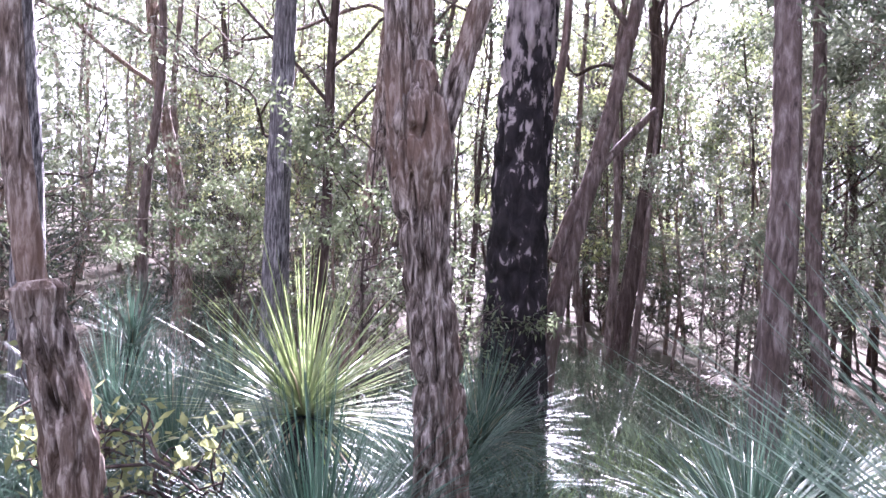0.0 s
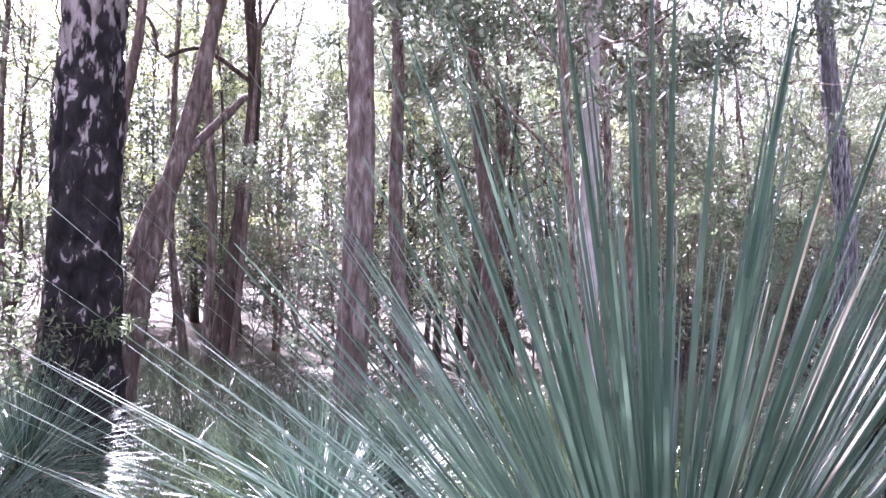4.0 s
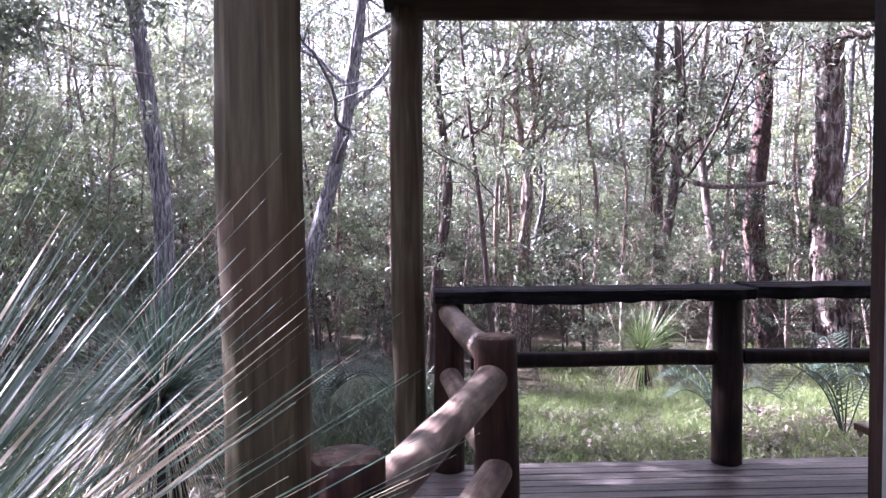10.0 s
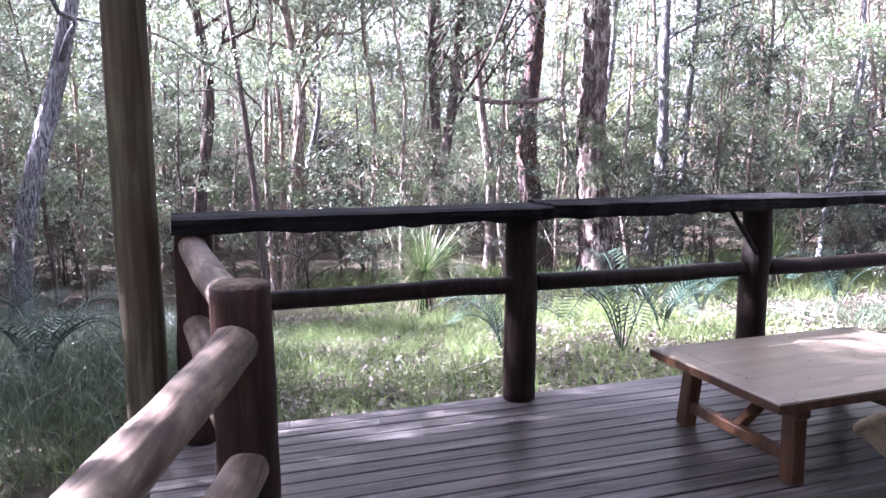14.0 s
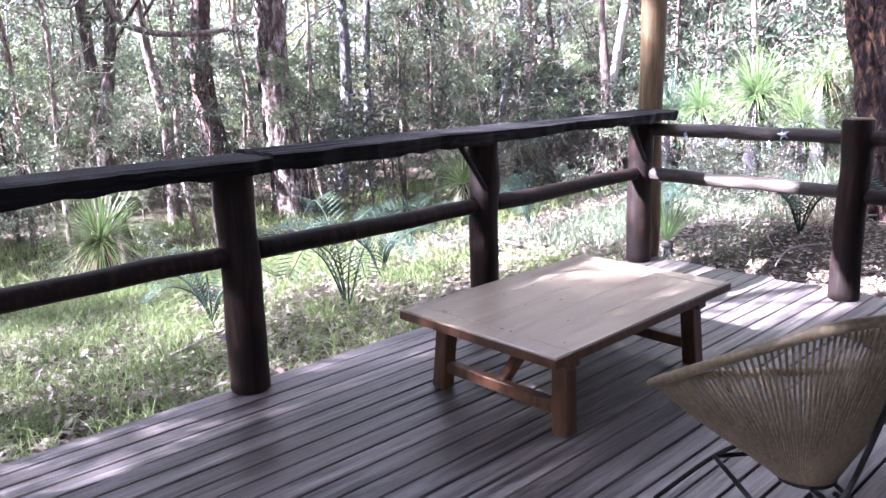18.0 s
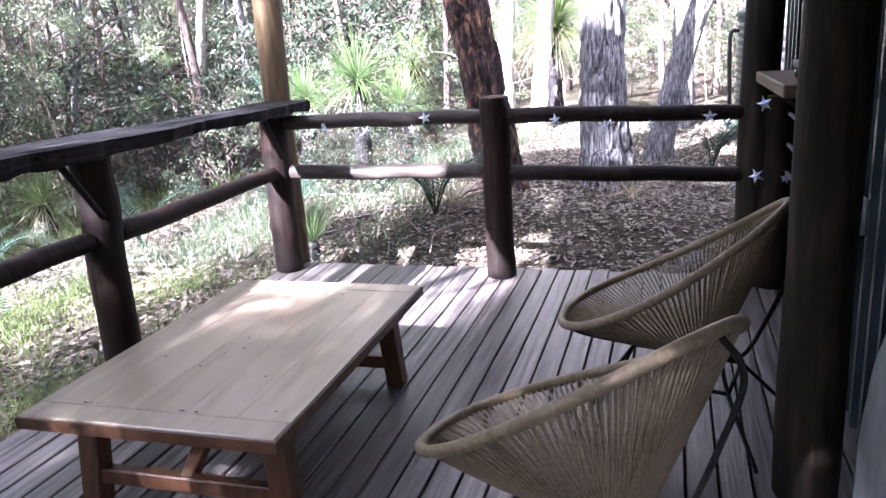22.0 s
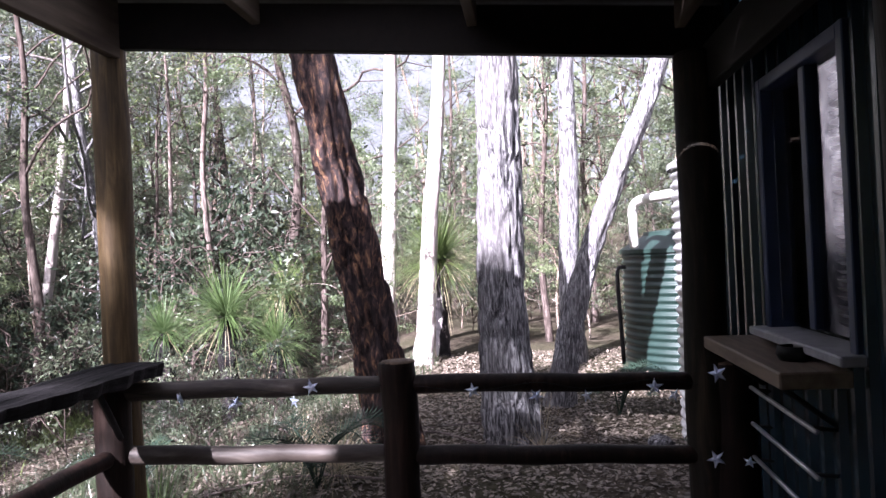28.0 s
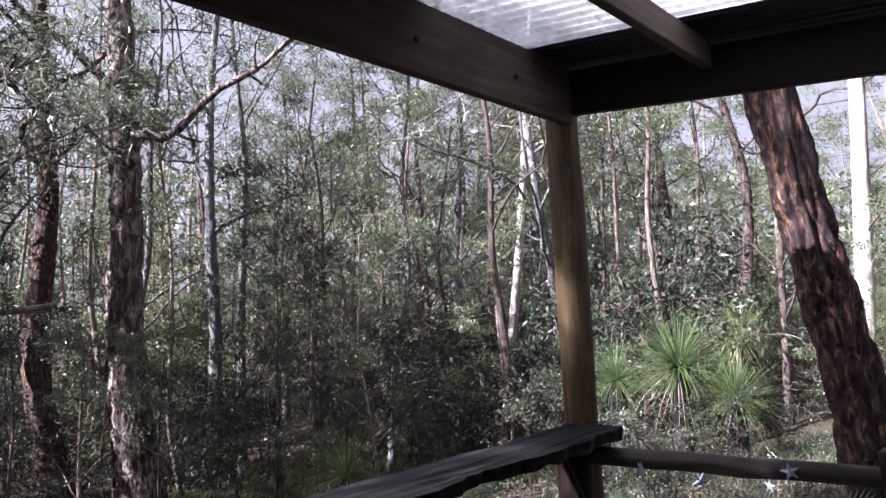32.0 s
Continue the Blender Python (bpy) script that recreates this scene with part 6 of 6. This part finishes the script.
def build_ground_cover():
    scatter_litter("leaf_litter", 46000, -0.6, 5.2, 0.2, 6.5, 0.043, 31, "thick brown and grey fallen gum leaves", off_deck)
    scatter_litter("leaf_litter", 52000, -7, -0.05, -5, 6, 0.062, 32, "scattered fallen gum leaves on the slope", off_deck)
    scatter_litter("leaf_litter", 14000, -4, 7, -14, -5.4, 0.075, 33, "fallen leaves under the trees", off_deck)
    scatter_blades("grass", 14000, -5.2, -0.15, -5.4, 0.4, 0.22, 0.0026, "grass", 34, "thin bright grass over the clearing", 0.09, lean=0.5)
    scatter_blades("grass", 7000, -2.5, 0.6, 0.4, 6.0, 0.28, 0.0026, "sedge", 35, "grass and sedge by the end of the deck", 0.16, lean=0.45)
    scatter_blades("grass", 22000, -6, -0.3, -9.5, -4.4, 0.50, 0.0035, "sedge", 36, "tall blue-green tussock grass in the gully", 0.20, lean=0.4)
    scatter_blades("grass", 20000, 0.0, 7.5, -14, -6.4, 0.50, 0.0035, "sedge", 37, "tall fine sedge between the trees", 0.22, lean=0.4)
    scatter_blades("grass", 5000, -5.0, -0.2, -5.2, -2.2, 0.16, 0.0028, "grass", 41, "soft low green grass beside the deck", 0.20, lean=0.6)
    scatter_blades("grass", 12000, -10.5, -3.6, -2.5, 8.0, 0.30, 0.0045, "grass", 42, "green grass on the slope under the trees", 0.25, lean=0.5)
    scatter_blades("grass", 13000, 3.0, 6.2, -10.5, -7.3, 0.62, 0.0036, "spear", 39, "dense green tussocks under the trees", 0.16, lean=0.38)
    scatter_blades("grass", 5000, -1.2, 3.0, -9.6, -6.6, 0.42, 0.0030, "spear_mid", 40, "green tufts between the trunks", 0.14, lean=0.45)
    g = np.random.default_rng(38)
    for k in range(26):
        x, y = g.uniform(-0.5, 2.2), g.uniform(0.5, 3.0)
        if k > 13:
            x, y = g.uniform(-7, -0.6), g.uniform(-3, 3)
        a, L = g.uniform(0, 6.28), g.uniform(0.4, 1.1)
        z = float(ground_z(x, y))
        q = spline([(x, y, z + 0.03), (x + math.cos(a) * L * 0.5, y + math.sin(a) * L * 0.5, z + 0.06), (x + math.cos(a + 0.2) * L, y + math.sin(a + 0.2) * L, z + 0.04)], 10)
        tagged(new("fallen_stick", tube_mesh("fallen_stick", q, np.linspace(0.011, 0.004, 10), "twig", seg=6)), "dry grey stick lying on the leaf litter", "stick", "fallen sticks")

    for x, y, r in ((2.40, 0.62, 0.10), (2.27, 0.52, 0.06), (2.78, 2.2, 0.09)):
        bm = bmesh.new()
        bmesh.ops.create_icosphere(bm, subdivisions=2, radius=r)
        for v in bm.verts:
            k = 0.75 + 0.5 * float(lattice(np.array(v.co.x / r * 1.7 + 9 + x), np.array(v.co.y / r * 1.7 + v.co.z / r + 9), 5))
            v.co = (v.co.x * k * 1.2, v.co.y * k, v.co.z * k * 0.6)
        ob = new("rock", bm_mesh("rock", bm, "bark_silver"))
        ob.matrix_basis = pose(x, y, float(ground_z(x, y)) + r * 0.25, 0, 0, x * 90)
        tagged(ob, "rough grey stone lying in the leaf litter", "rock", "stones by the deck")


build_roof()
build_house()
build_posts()
build_rails()
build_planks()
build_table()
build_chair(2.24, -1.53, -13, "beige string lounge chair on a black rod frame")
build_chair(2.05, -2.46, -38, "beige string lounge chair turned towards the coffee table")
build_stars()
build_wall_things()
build_tanks()
build_named_trees()
build_grass_trees()
build_dry_tufts()
build_zamias()
build_forest()
build_far_woods()
build_ground_cover()
build_deck()
